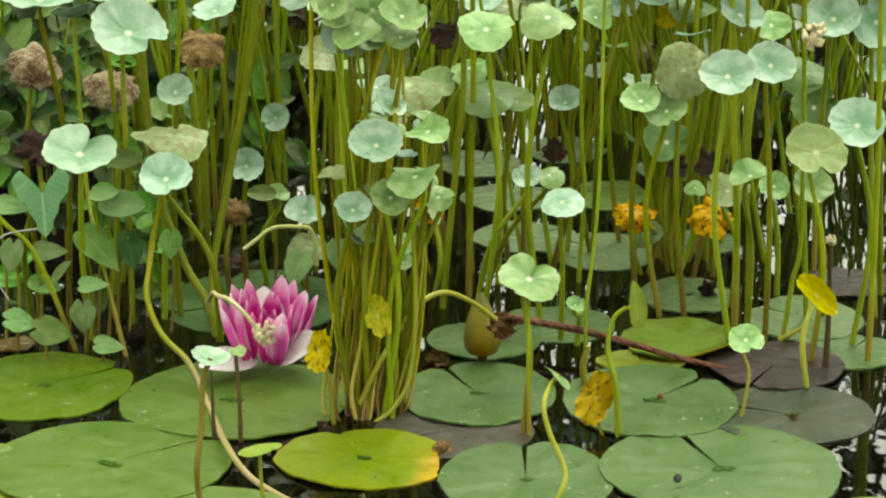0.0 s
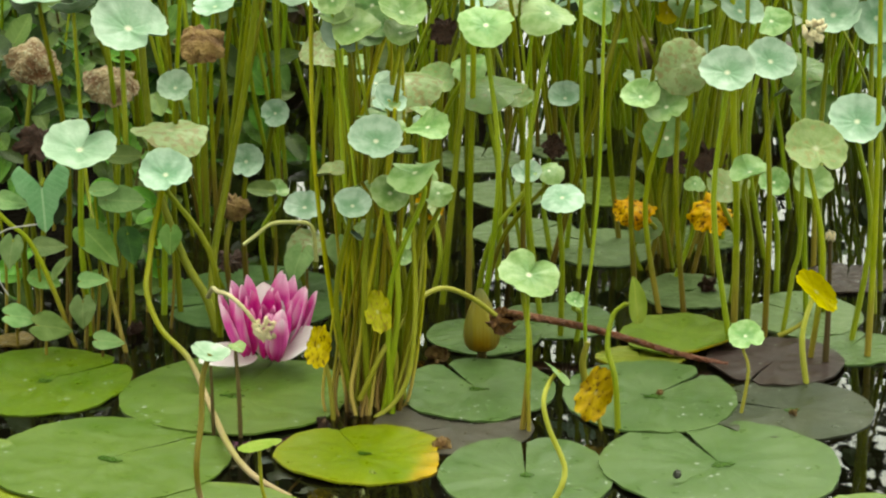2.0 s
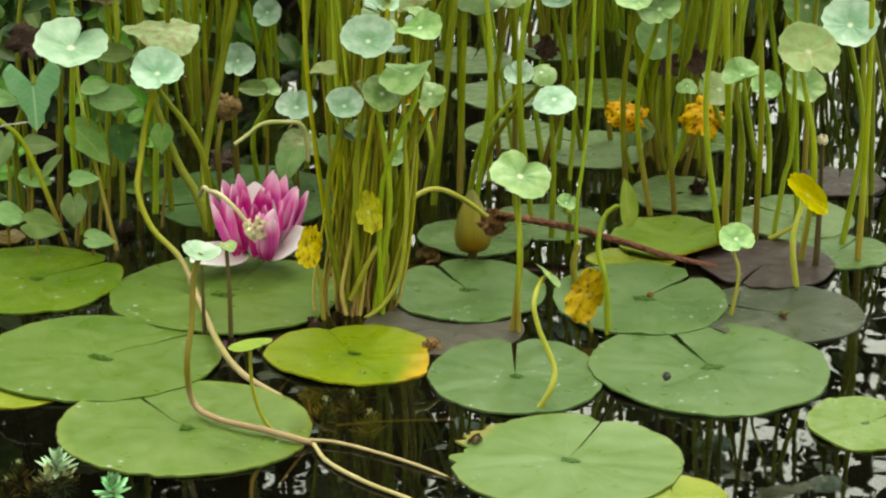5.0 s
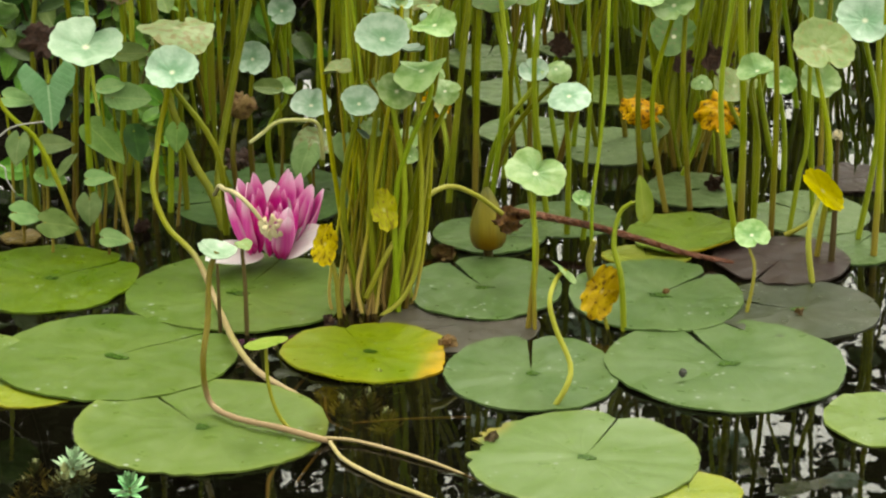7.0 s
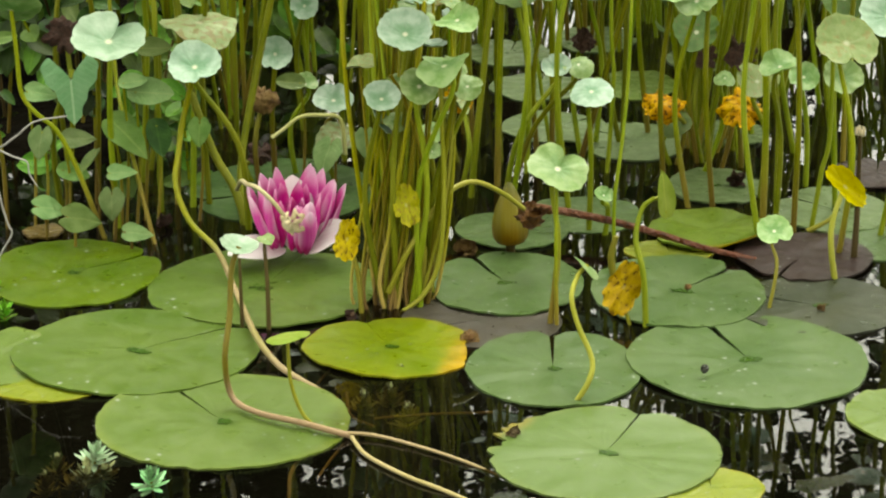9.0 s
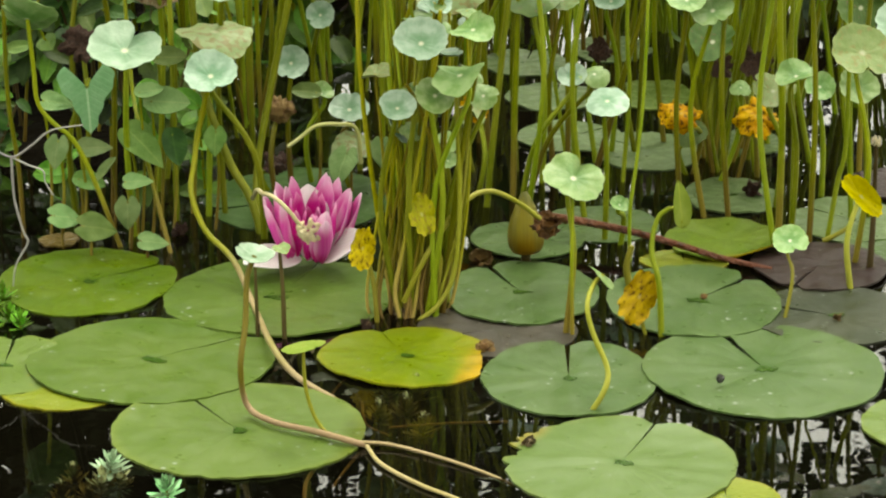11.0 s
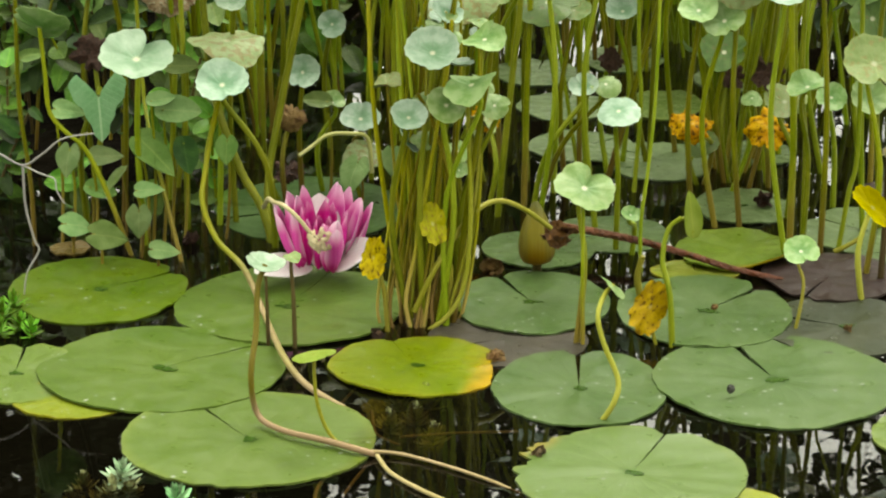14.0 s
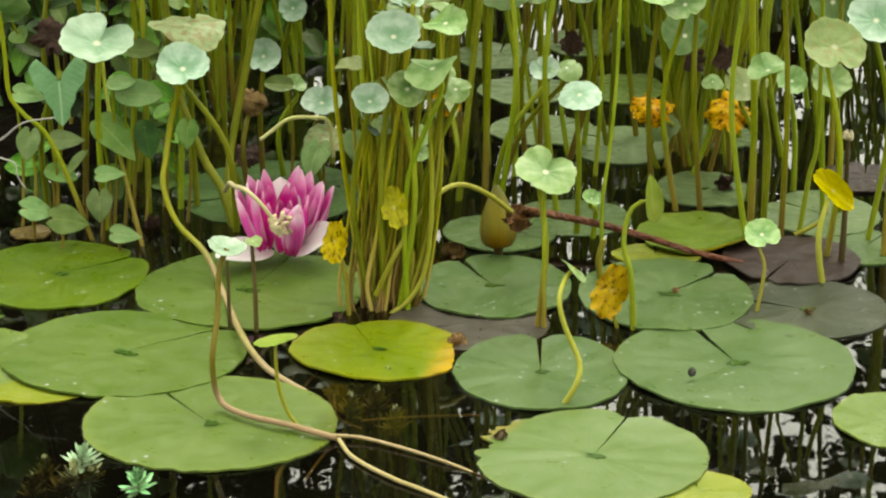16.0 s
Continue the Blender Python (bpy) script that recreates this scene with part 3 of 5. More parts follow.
# ---- lily pads ----
def lily_pad(x, y, rx, ry, notch, tone, z=0.003, gap=2.0, tilt=(0.0, 0.0), wave=0.0016, label="round green lily pad floating on the dark water", joint=True, curl=0.0, curl_at=0.0, torn=0.0, torn_at=0.0, shear=0.0, cut=9.0, cut_at=0.0):
    """shear slants the blade; cut takes off its rim beyond that share of the radius at the angle cut_at."""
    rng = random.Random(f"{x:.3f}{y:.3f}")
    sd = rng.uniform(0, 90)

    def rim(a):
        c, s = math.cos(a), math.sin(a)
        k = 1 + 0.04 * noise.noise(Vector((c * 1.4, s * 1.4, sd))) + 0.014 * noise.noise(Vector((c * 7, s * 7, sd))) + 0.008 * noise.noise(Vector((c * 22, s * 22, sd))) - torn * max(0.0, noise.noise(Vector((c * 9, s * 9, sd + 2))) + 0.15) * max(0.0, math.cos(a - radians(torn_at)) - 0.8) * 5
        d = math.cos(a - radians(cut_at))
        return min(k, (cut + 0.025 * noise.noise(Vector((c * 9, s * 9, sd)))) / d) if d > 0.2 else k

    def lift(r, a):
        c, s = math.cos(a), math.sin(a)
        q = wave * (r ** 2) * noise.noise(Vector((c * 1.8, s * 1.8, sd + 5))) * 2 + 0.0015 * noise.noise(Vector((c * r * 5, s * r * 5, sd)))
        d = math.cos(a - radians(curl_at))
        return max(q + 0.0006 * r ** 3, 0.001 - z) + curl * max(0.0, r * d - 0.55) ** 1.5
    pad = thing("lily_pad", label, "lily pad", pose(x, y, z, tilt[0], tilt[1], 0), "lily pads on the pond")
    blade = part("blade", disc_mesh("blade", PADS[tone], sd, rim, lift, 0.0022, notch, gap, 9, 128), pad, Matrix(((rx, 0, 0, 0), (-shear * rx, ry, 0, 0), (0, 0, 1, 0), (0, 0, 0, 1))))
    part("petiole", tube_mesh("petiole", [(0, 0, -0.002), (0.01, 0.02, -0.05), (0.02, 0.05, -0.15)], 0.004, 0.004, STEM_BROWN, 5, 6), pad)
    if joint:
        def ragged(a):
            return 0.75 + 0.5 * noise.noise(Vector((math.cos(a) * 1.7, math.sin(a) * 1.7, sd + 9))) + 0.4 * noise.noise(Vector((math.cos(a) * 4, math.sin(a) * 4, sd)))
        part("wet_joint", disc_mesh("wet_joint", WET, sd, ragged, lambda r, a: 0.0, 0.0005, None, 0, 3, 32), blade,
             pose(0.02, -0.02, lift(0, 0) + 0.0008, 0, 0, rng.uniform(-25, 25)) @ Matrix.Diagonal((0.13 * rng.uniform(0.6, 1.2), 0.065, 1, 1)), "wet dark green patch where the stalk joins")
    return pad


# ---- pennywort ----
def penny_mesh(kind, seed, around=56, shape=None):
    """shape: the slit's angle, depth and width, and how far the blade is folded and bowled."""
    rng = random.Random(f"{kind}{seed}")
    sd, lobes, dry = rng.uniform(0, 50), rng.choice((12, 14, 15, 17)), {"y": 0.65, "k": 0.3, "v": 0.4, "b": 0.55, "t": 0.7, "m": 1.3}.get(kind, 1.0) * (kind in "brmtykvn")
    amp = 0.05 + 0.05 * dry
    bowl, fold = (rng.uniform(0.16, 0.4), rng.uniform(0.02, 0.14)) if kind in "pi" else (-0.55, 0.1) if kind in "bt" else (rng.uniform(-0.25, 0.35), rng.uniform(0.04, 0.36))
    axis_a, deep, wide = rng.uniform(0, 6.28), 0.2, 0.14
    if shape:
        axis_a, deep, wide, fold, bowl = radians(shape[0]), *shape[1:]

    def rim(a):
        k = 1 + 0.07 * noise.noise(Vector((math.cos(a) * 1.2, math.sin(a) * 1.2, sd))) + amp * (abs(math.sin(a * lobes / 2)) - 0.6)
        k -= deep * math.exp(-(((a - axis_a + math.pi) % (2 * math.pi) - math.pi) / wide) ** 2)
        if dry:
            k *= 1 + dry * (0.35 * noise.noise(Vector((math.cos(a) * 2.5, math.sin(a) * 2.5, sd))) + 0.09 * noise.noise(Vector((math.cos(a) * 8, math.sin(a) * 8, sd))))
        return k

    def lift(r, a):
        z = bowl * r * r - 0.035 * math.exp(-(r / 0.22) ** 2) + fold * r * r * math.cos(2 * (a - axis_a)) * 0.8 + 0.14 * r * r * noise.noise(Vector((math.cos(a) * 1.7, math.sin(a) * 1.7, sd + 3)))
        if dry:
            z += dry * (0.16 * r * noise.noise(Vector((math.cos(a) * r * 6, math.sin(a) * r * 6, sd))) + 0.38 * r * noise.noise(Vector((math.cos(a) * r * 2.4, math.sin(a) * r * 2.4, sd))) - 0.25 * r * r * abs(math.cos(a - axis_a)))
        return z
    return disc_mesh("leaf", PENNY[kind], sd, rim, lift, 0.02, None, 0, 6, around)


LEAVES = {k: [penny_mesh(k, s) for s in range(6 if k in "pigo" else 4)] for k in PENNY}
WORDS = {"p": "pale blue-green round", "i": "pale grey-green round", "l": "lime green flat", "g": "green round", "o": "olive brown-spotted round", "c": "browning mottled round", "d": "dark green round", "y": "yellow brown-speckled", "k": "bright yellow", "v": "olive yellow",
         "b": "dried brown crumpled", "r": "ragged orange withered", "n": "rusty shrivelled", "m": "dark shrivelled", "t": "tan withered"}


def pennywort(bx, by, x, y, z, r, tilt, tone, thick=0.0032, side=None, stem=None, bend=None, squash=1.0, spin=None, shape=None):
    """One long petiole with one shield-like leaf; tilt leans the leaf's face towards the open water."""
    rng = random.Random(f"{bx:.3f}{by:.3f}{x:.3f}{z:.3f}")
    tip = Vector((x, y, z - (0.12 * r if tone in "pi" else 0)))
    p = thing("pennywort", f"{WORDS[tone]} pennywort leaf on a tall stalk in the water", "pennywort", pose(bx, by, 0), "pennyworts in the pond")
    local = tip - Vector((bx, by, 0))
    sway = bend if bend is not None else Vector((rng.gauss(0, 0.014), rng.gauss(0, 0.012), 0))
    n = Euler((radians(tilt), radians(side if side is not None else rng.gauss(0, 10)), 0)).to_matrix() @ Vector((0, 0, 1))
    neck = local - n * min(0.03, r * 1.2)
    mid = Vector((local.x * 0.45, local.y * 0.45, local.z * 0.5)) + Vector(sway)
    m = stem or (STEM if rng.random() < 0.66 else STEM_OLD)
    part("stalk", tube_mesh("stalk", [(0, 0, -0.03), mid, neck, local - n * (0.0012 + 0.06 * r)], thick * 1.15, thick * 0.7, m, 14, 7), p)
    turn = Euler((radians(tilt), radians(side if side is not None else rng.gauss(0, 10)), 0)).to_matrix().to_4x4() @ Euler((0, 0, radians(spin) if spin is not None else rng.uniform(0, 6.28))).to_matrix().to_4x4()
    blade = penny_mesh(tone, f"{x:.3f}", 72, shape) if shape else rng.choice(LEAVES[tone])
    part("leaf", blade, p, Matrix.Translation(local) @ turn @ Matrix.Diagonal((r, r * squash, r, 1)))
    return p


def tufts(rng, x0, x1, y0, y1, n, low, high, size=(4, 9)):
    """Feet and tips of stalks that rise in tight tufts, with open water between: foot x, foot y, tip x, tip y, height."""
    out = []
    while len(out) < n:
        cx, cy, lean = rng.uniform(x0, x1), rng.uniform(y0, y1), rng.gauss(0, 0.035)
        for k in range(min(rng.randint(*size), n - len(out))):
            dx, dy, h = rng.gauss(0, 0.013), rng.gauss(0, 0.02), rng.uniform(low, high)
            out.append((cx + dx, cy + dy, cx + dx * 2.2 + (lean + rng.gauss(0, 0.035)) * h / 0.3, cy + dy * 1.6 + rng.gauss(-0.01, 0.03), h))
    return out


def stand(x0, x1, y0, y1, n, seed, low, high, tones, thick=(0.002, 0.0037)):
    """A stand of pennyworts over a stretch of the pond."""
    rng = random.Random(seed)
    for bx, by, x, y, h in tufts(rng, x0, x1, y0, y1, n, low, high):
        pennywort(bx, by, x, y, h, rng.uniform(0.016, 0.031), rng.gauss(24, 17), rng.choice(tones), rng.uniform(*thick), bend=Vector((rng.gauss(0, 0.012), rng.gauss(0, 0.01), 0)))


def far_stand(x0, x1, y0, y1, n, seed, low, high, mix):
    """Pennyworts too far off to be told apart, joined."""
    rng = random.Random(seed)
    verts, faces, slots = [], [], []

    def add(me, m, slot):
        b = len(verts)
        verts.extend(m @ v.co for v in me.vertices)
        for f in me.polygons:
            faces.append(tuple(b + i for i in f.vertices))
            slots.append(slot)
    for bx, by, x, y, h in tufts(rng, x0, x1, y0, y1, n, low, high):
        tip = Vector((x, y, h))
        mid = Vector(((bx + tip.x) / 2 + rng.gauss(0, 0.01), (by + tip.y) / 2, h * 0.5))
        r = rng.uniform(0.0022, 0.0038)
        tube = tube_mesh("far_stalk", [(bx, by, -0.03), mid, tip], r * 1.15, r * 0.7, FAR[0], 8, 6)
        add(tube, Matrix.Identity(4), 0 if rng.random() < 0.65 else 1)
        bpy.data.meshes.remove(tube)
        tone = rng.choice(mix)
        turn = Euler((radians(rng.gauss(30, 18)), radians(rng.gauss(0, 14)), rng.uniform(0, 6.28))).to_matrix().to_4x4()
        add(rng.choice(LEAVES["b" if tone == 4 else "g"]), Matrix.Translation(tip) @ turn @ Matrix.Scale(rng.uniform(0.017, 0.03), 4), tone)
    me = mesh("pennywort_stand", verts, faces, FAR[0])
    for m in FAR[1:]:
        me.materials.append(m)
    me.polygons.foreach_set("material_index", slots)
    tagged(new("pennywort_stand", me), "dense stand of far pennywort stalks and round leaves", "pennywort", kind="stuff")


def clump(cx, cy, n, seed, spread, low, high, tones, reach):
    """Stalks that rise close together from one crown and fan out."""
    rng = random.Random(seed)
    for i in range(n):
        a, q = rng.uniform(0, 6.28), math.sqrt(rng.random())
        bx, by, h = cx + math.cos(a) * q * spread, cy + math.sin(a) * q * spread, rng.uniform(low, high)
        pennywort(bx, by, cx + math.cos(a) * q * reach * h / 0.3 + rng.gauss(0, 0.016), cy + math.sin(a) * q * reach * h / 0.3, h, rng.uniform(0.015, 0.026), rng.gauss(30, 16), rng.choice(tones),
                  rng.uniform(0.0015, 0.0028), stem=rng.choice((STEM, STEM_OLD, STEM_OLD, CLUMP_STEM)), bend=Vector((rng.gauss(0, 0.014), rng.gauss(0, 0.01), 0)))


def tall_pennywort(pts, r0, r1, material, tone, size=0.027, tilt=23):
    """A thick stalk through the given points with its leaf high at the end."""
    o = Vector(pts[0])
    p = thing("pennywort", f"tall pennywort, thick stalk with a {WORDS[tone]} leaf", "pennywort", Matrix.Translation(o), "pennyworts in the pond")
    q = [Vector(v) - o for v in pts]
    q[0].z -= 0.03
    part("stalk", tube_mesh("stalk", q, r0 * 0.85, r1 * 0.85, material, 20, 8), p)
    part("leaf", LEAVES[tone][0], p, Matrix.Translation(q[-1]) @ Euler((radians(tilt), 0.1, o.x * 9)).to_matrix().to_4x4() @ Matrix.Scale(size, 4))


# ---- undergrowth ----
def heart_mesh(name, material, width, lobe, seed):
    """A heart-shaped leaf of unit length along y, its stalk end at the origin."""
    verts, faces, cols, n = [], [], 10, 10
    for i in range(n + 1):
        u = i / n
        w = width * (math.sin(math.pi * (0.3 + 0.2 * min(1, u / 0.22))) if u < 0.22 else max(0.0, 1 - ((u - 0.22) / 0.78) ** 1.75)) + 0.004
        for k in range(cols + 1):
            s = 2 * k / cols - 1
            y = u - lobe * math.sin(math.pi * abs(s) ** 0.85) * (1 - u) ** 2.5
            z = 0.12 * w * abs(s) - 0.16 * u * u + 0.05 * noise.noise(Vector((u * 3, s * 2, seed)))
            verts.append((w * s, y, z))
    for i in range(n):
        for k in range(cols):
            a = i * (cols + 1) + k
            faces.append((a, a + 1, a + cols + 2, a + cols + 1))
    m = len(verts)
    verts += [(x, y, z - 0.012) for x, y, z in verts]
    faces += [tuple(m + v for v in f[::-1]) for f in faces]
    return mesh(name, verts, faces, material)


OVATES = {m.name: [blade_mesh("leaf", m, w, 0.3, c, h, 1.0, 9, 0.05, i) for i, (w, c, h) in enumerate(((0.33, -0.25, 0.15), (0.4, 0.12, 0.25), (0.28, -0.4, 0.08), (0.47, 0.08, 0.6)))] for m in (OVATE, OVATE_PALE, OVATE_DARK, HEART, LIME)}
for m in (OVATE, OVATE_PALE, HEART):
    OVATES[m.name][3] = heart_mesh("leaf", m, 0.46, 0.22, 4)
    OVATES[m.name].append(heart_mesh("leaf", m, 0.34, 0.1, 7))


def aim(tilt, yaw, roll=0.0):
    return Euler((0, 0, radians(yaw))).to_matrix().to_4x4() @ Euler((radians(tilt), radians(roll), 0)).to_matrix().to_4x4()


def shoot(x, y, h, seed, size=0.04, material=OVATE):
    """A creeping-herb shoot: a bent stalk with alternate pointed leaves."""
    rng = random.Random(seed)
    g = ground_height(x, y)
    s = thing("herb_shoot", "leafy green herb shoot with pointed oval leaves", "herb", pose(x, y, g), "herb shoots on the muddy bank")
    top = Vector((rng.gauss(0, 0.035), rng.gauss(-0.02, 0.03), h))
    pts = [Vector((0, 0, -0.01)), Vector((top.x * 0.3, top.y * 0.2, h * 0.5)), top]
    part("stalk", tube_mesh("stalk", pts, 0.0024, 0.0014, STEM_OLD if rng.random() < 0.4 else STEM_BROWN, 8, 6), s)
    path = bez(pts, 20)
    n = int(5 + h / 0.03)
    for i in range(n):
        c = path[min(20, int(20 * (0.42 + 0.58 * i / (n - 1))))]
        k = size * rng.uniform(0.65, 1.25)
        part("leaf", rng.choice(OVATES[material.name][:3]), s, Matrix.Translation(c) @ aim(42, 0) @ aim(rng.gauss(0, 18), rng.uniform(0, 360), rng.gauss(0, 12)) @ Matrix.Scale(k, 4))


def oval_leaf(bx, by, x, y, z, size, tilt, yaw, material, variant=1, foot=(0, 0, -0.02), label="pale green heart-shaped leaf on a thin stalk at the water's edge", width=1.0, roll=0.0):
    """A single leaf on its own stalk; its base lies at (x, y, z)."""
    s = thing("heart_leaf", label, "leaf", pose(bx, by, 0), "single leaves at the water's edge")
    local = Vector((x - bx, y - by, z))
    part("stalk", tube_mesh("stalk", [foot, (Vector(foot) + local) * 0.5 + Vector((0.004, 0.006, 0.01)), local], 0.002, 0.0013, STEM_OLD, 8, 6), s)
    part("leaf", OVATES[material.name][variant], s, Matrix.Translation(local) @ aim(tilt, yaw, roll) @ Matrix.Diagonal((size * width, size, size, 1)))


def strand(name, label, category, pts, r0, r1, material, n=24, group="", leaf=None):
    """A long bent stem; leaf: the tone, radius, tilt and side lean of a leaf at its end."""
    o = Vector(pts[0])
    me = tube_mesh(name, [Vector(p) - o for p in pts], r0, r1, material, n, 8)
    if not leaf:
        s = tagged(new(name, me), label, category, group)
        s.matrix_world = Matrix.Translation(o)
        return s
    s = thing(name, label, category, Matrix.Translation(o), group)
    part("stalk", me, s)
    tone, r, tilt, side, deep = leaf
    part("leaf", LEAVES[tone][1], s, Matrix.Translation(Vector(pts[-1]) - o) @ Euler((radians(tilt), radians(side), 1.0)).to_matrix().to_4x4() @ Matrix.Diagonal((r, r, r * deep, 1)), f"{WORDS[tone]} leaf")
    return s


def feather_sprig(x, y, z, size, seed, material, label):
    """Parrot feather: whorls of narrow leaflets round a short upright stem."""
    rng = random.Random(seed)
    s = thing("water_milfoil", label, "water plant", pose(x, y, z, rng.gauss(0, 6), rng.gauss(0, 6), 0), "feathery sprigs in the water")
    part("stalk", tube_mesh("stalk", [(0, 0, -size * 1.2), (0, 0, 0), (0, 0, size * 0.9)], size * 0.07, size * 0.04, STEM_LIME, 6, 6), s)
    leaf = blade_mesh("leaflet", material, 0.17, 0.25, 0.3, 0, 1.0, 6)
    for w in range(5):
        u = w / 4
        for k in range(8):
            part("leaflet", leaf, s, Matrix.Translation((0, 0, size * (u * 0.7 - 0.05))) @ aim(12 + 62 * u + rng.gauss(0, 8), k * 45 + w * 22 + rng.gauss(0, 7)) @ Matrix.Scale(size * (0.95 - 0.45 * u) * rng.uniform(0.8, 1.15), 4))


# ---- flower and bud ----
def water_lily_flower(x, y, z, size, lean):
    f = thing("water_lily", "open pink water lily with white outer petals on its pad", "flower", pose(x, y, z, lean, 3, 0))
    rng = random.Random(5)
    kinds = {"pink": [blade_mesh("petal", PINK, w, 0.75, 0.85, 0, 0.55, 12, 0.03, i) for i, w in enumerate((0.165, 0.18, 0.15))],
             "deep": [blade_mesh("petal", DEEP_PINK, w, 0.8, 0.6, 0, 0.55, 12, 0.03, i) for i, w in enumerate((0.145, 0.16))],
             "white": [blade_mesh("petal", WHITE_PETAL, 0.32, 0.4, 0.25, 0, 0.4, 12, 0.02, 3)]}
    rows = ((9, "pink", 46, 0.93, 0.027, 4), (10, "pink", 54, 0.94, 0.023, 22), (9, "deep", 67, 0.82, 0.018, 8), (7, "deep", 75, 0.68, 0.01, 30))
    for n, kind, up, k, off, turn in rows:
        for i in range(n):
            a = turn + 360 * i / n + rng.gauss(0, 4)
            if 228 < a < (308 if up < 45 else 258 if up < 60 else 228):
                continue  # the white sepal lies open here
            if up < 60 and 158 < a < 194:
                continue  # the bloom stands open to its stamens here
            part("petal", rng.choice(kinds[kind]), f, aim(0, a) @ Matrix.Translation((0, off, 0.004)) @ aim(up + rng.gauss(0, 2), 0, rng.gauss(0, 6)) @ Matrix.Scale(size * k * rng.uniform(0.96, 1.03), 4))
    for yaw, up, roll, k in ((-102, 34, 24, 0.95), (122, 2, -8, 0.98), (8, 48, 0, 0.98), (176, 70, 0, 0.7)):
        part("sepal", kinds["white"][0], f, aim(0, yaw) @ Matrix.Translation((0, 0.012, 0.0)) @ aim(up, 0, roll) @ Matrix.Scale(size * k, 4), "white outer petal")
    heart = lump_mesh("stamen", CREAM, 0.0016, 0.0016, 0.011, 0.1, 0, 3, 1)
    for i in range(30):
        a, q = rng.uniform(0, 360), rng.uniform(0.002, 0.011)
        part("stamen", heart, f, aim(0, a) @ Matrix.Translation((0, q, 0.02)) @ aim(-rng.uniform(5, 30), 0))


def lily_bud(x, y, z, length, width, lean):
    b = thing("lily_bud", "closed olive-green water lily bud on a brown stalk", "flower bud", pose(x, y, 0))
    part("stalk", tube_mesh("stalk", [(0, 0.01, -0.1), (0, 0.004, 0.0), (0, 0, z)], 0.005, 0.0055, STEM_BROWN, 6, 8), b)
    for q in range(4):
        verts, faces = [], []
        rows, cols = 14, 6
        for i in range(rows + 1):
            u = i / rows
            rad = width * 0.5 * (math.sin(math.pi * u ** 0.55) ** 0.8) * (1.0 if u < 0.98 else 0.6) + 0.0012
            for k in range(cols + 1):
                a = math.pi / 2 * q + (k / cols) * math.pi / 2 * 1.06
                rr = rad * (1 - 0.05 * abs(2 * k / cols - 1) ** 3) + 0.0004 * q
                verts.append((rr * math.cos(a), rr * math.sin(a), u * length))
        for i in range(rows):
            for k in range(cols):
                a = i * (cols + 1) + k
                faces.append((a, a + 1, a + cols + 2, a + cols + 1))
        # the material runs along y, so the sepal is laid along y and stood up again
        part("sepal", mesh("sepal", [(vx / length, vz / length, -vy / length) for vx, vy, vz in verts], faces, BUD), b,
             pose(0, 0, z, 0, lean, 0) @ pose(0, 0, 0, 90) @ Matrix.Scale(length, 4))


def shrivelled(x, y, z, size, tone, name, label, seed, n=6):
    """A withered bloom: crumpled rags round a core."""
    rng = random.Random(seed)
    s = thing(name, label, "dried bloom", pose(x, y, z))
    part("core", lump_mesh("core", PENNY[tone], size * 0.3, size * 0.26, size * 0.24, 0.9, seed, 2.5), s)
    for i in range(n):
        part("rag", rng.choice(LEAVES[tone]), s, Matrix.Translation((rng.gauss(0, size * 0.18), rng.gauss(0, size * 0.15), rng.gauss(0, size * 0.18))) @ aim(rng.uniform(20, 100), rng.uniform(0, 360), rng.uniform(-40, 40)) @ Matrix.Scale(size * rng.uniform(0.35, 0.6), 4))


def cream_bloom(x, y, z, size, seed, label):
    rng = random.Random(seed)
    s = thing("dried_umbel", label, "dried bloom", pose(x, y, z))
    ball = lump_mesh("floret", CREAM, 1, 1, 1.5, 0.35, seed, 2, 2)
    for i in range(46):
        d = Vector((rng.gauss(0, 1), rng.gauss(0, 1), rng.gauss(0, 1))).normalized() * size * rng.uniform(0.25, 0.5)
        part("floret", ball, s, Matrix.Translation(d) @ aim(rng.uniform(0, 180), rng.uniform(0, 360)) @ Matrix.Scale(size * rng.uniform(0.06, 0.11), 4))


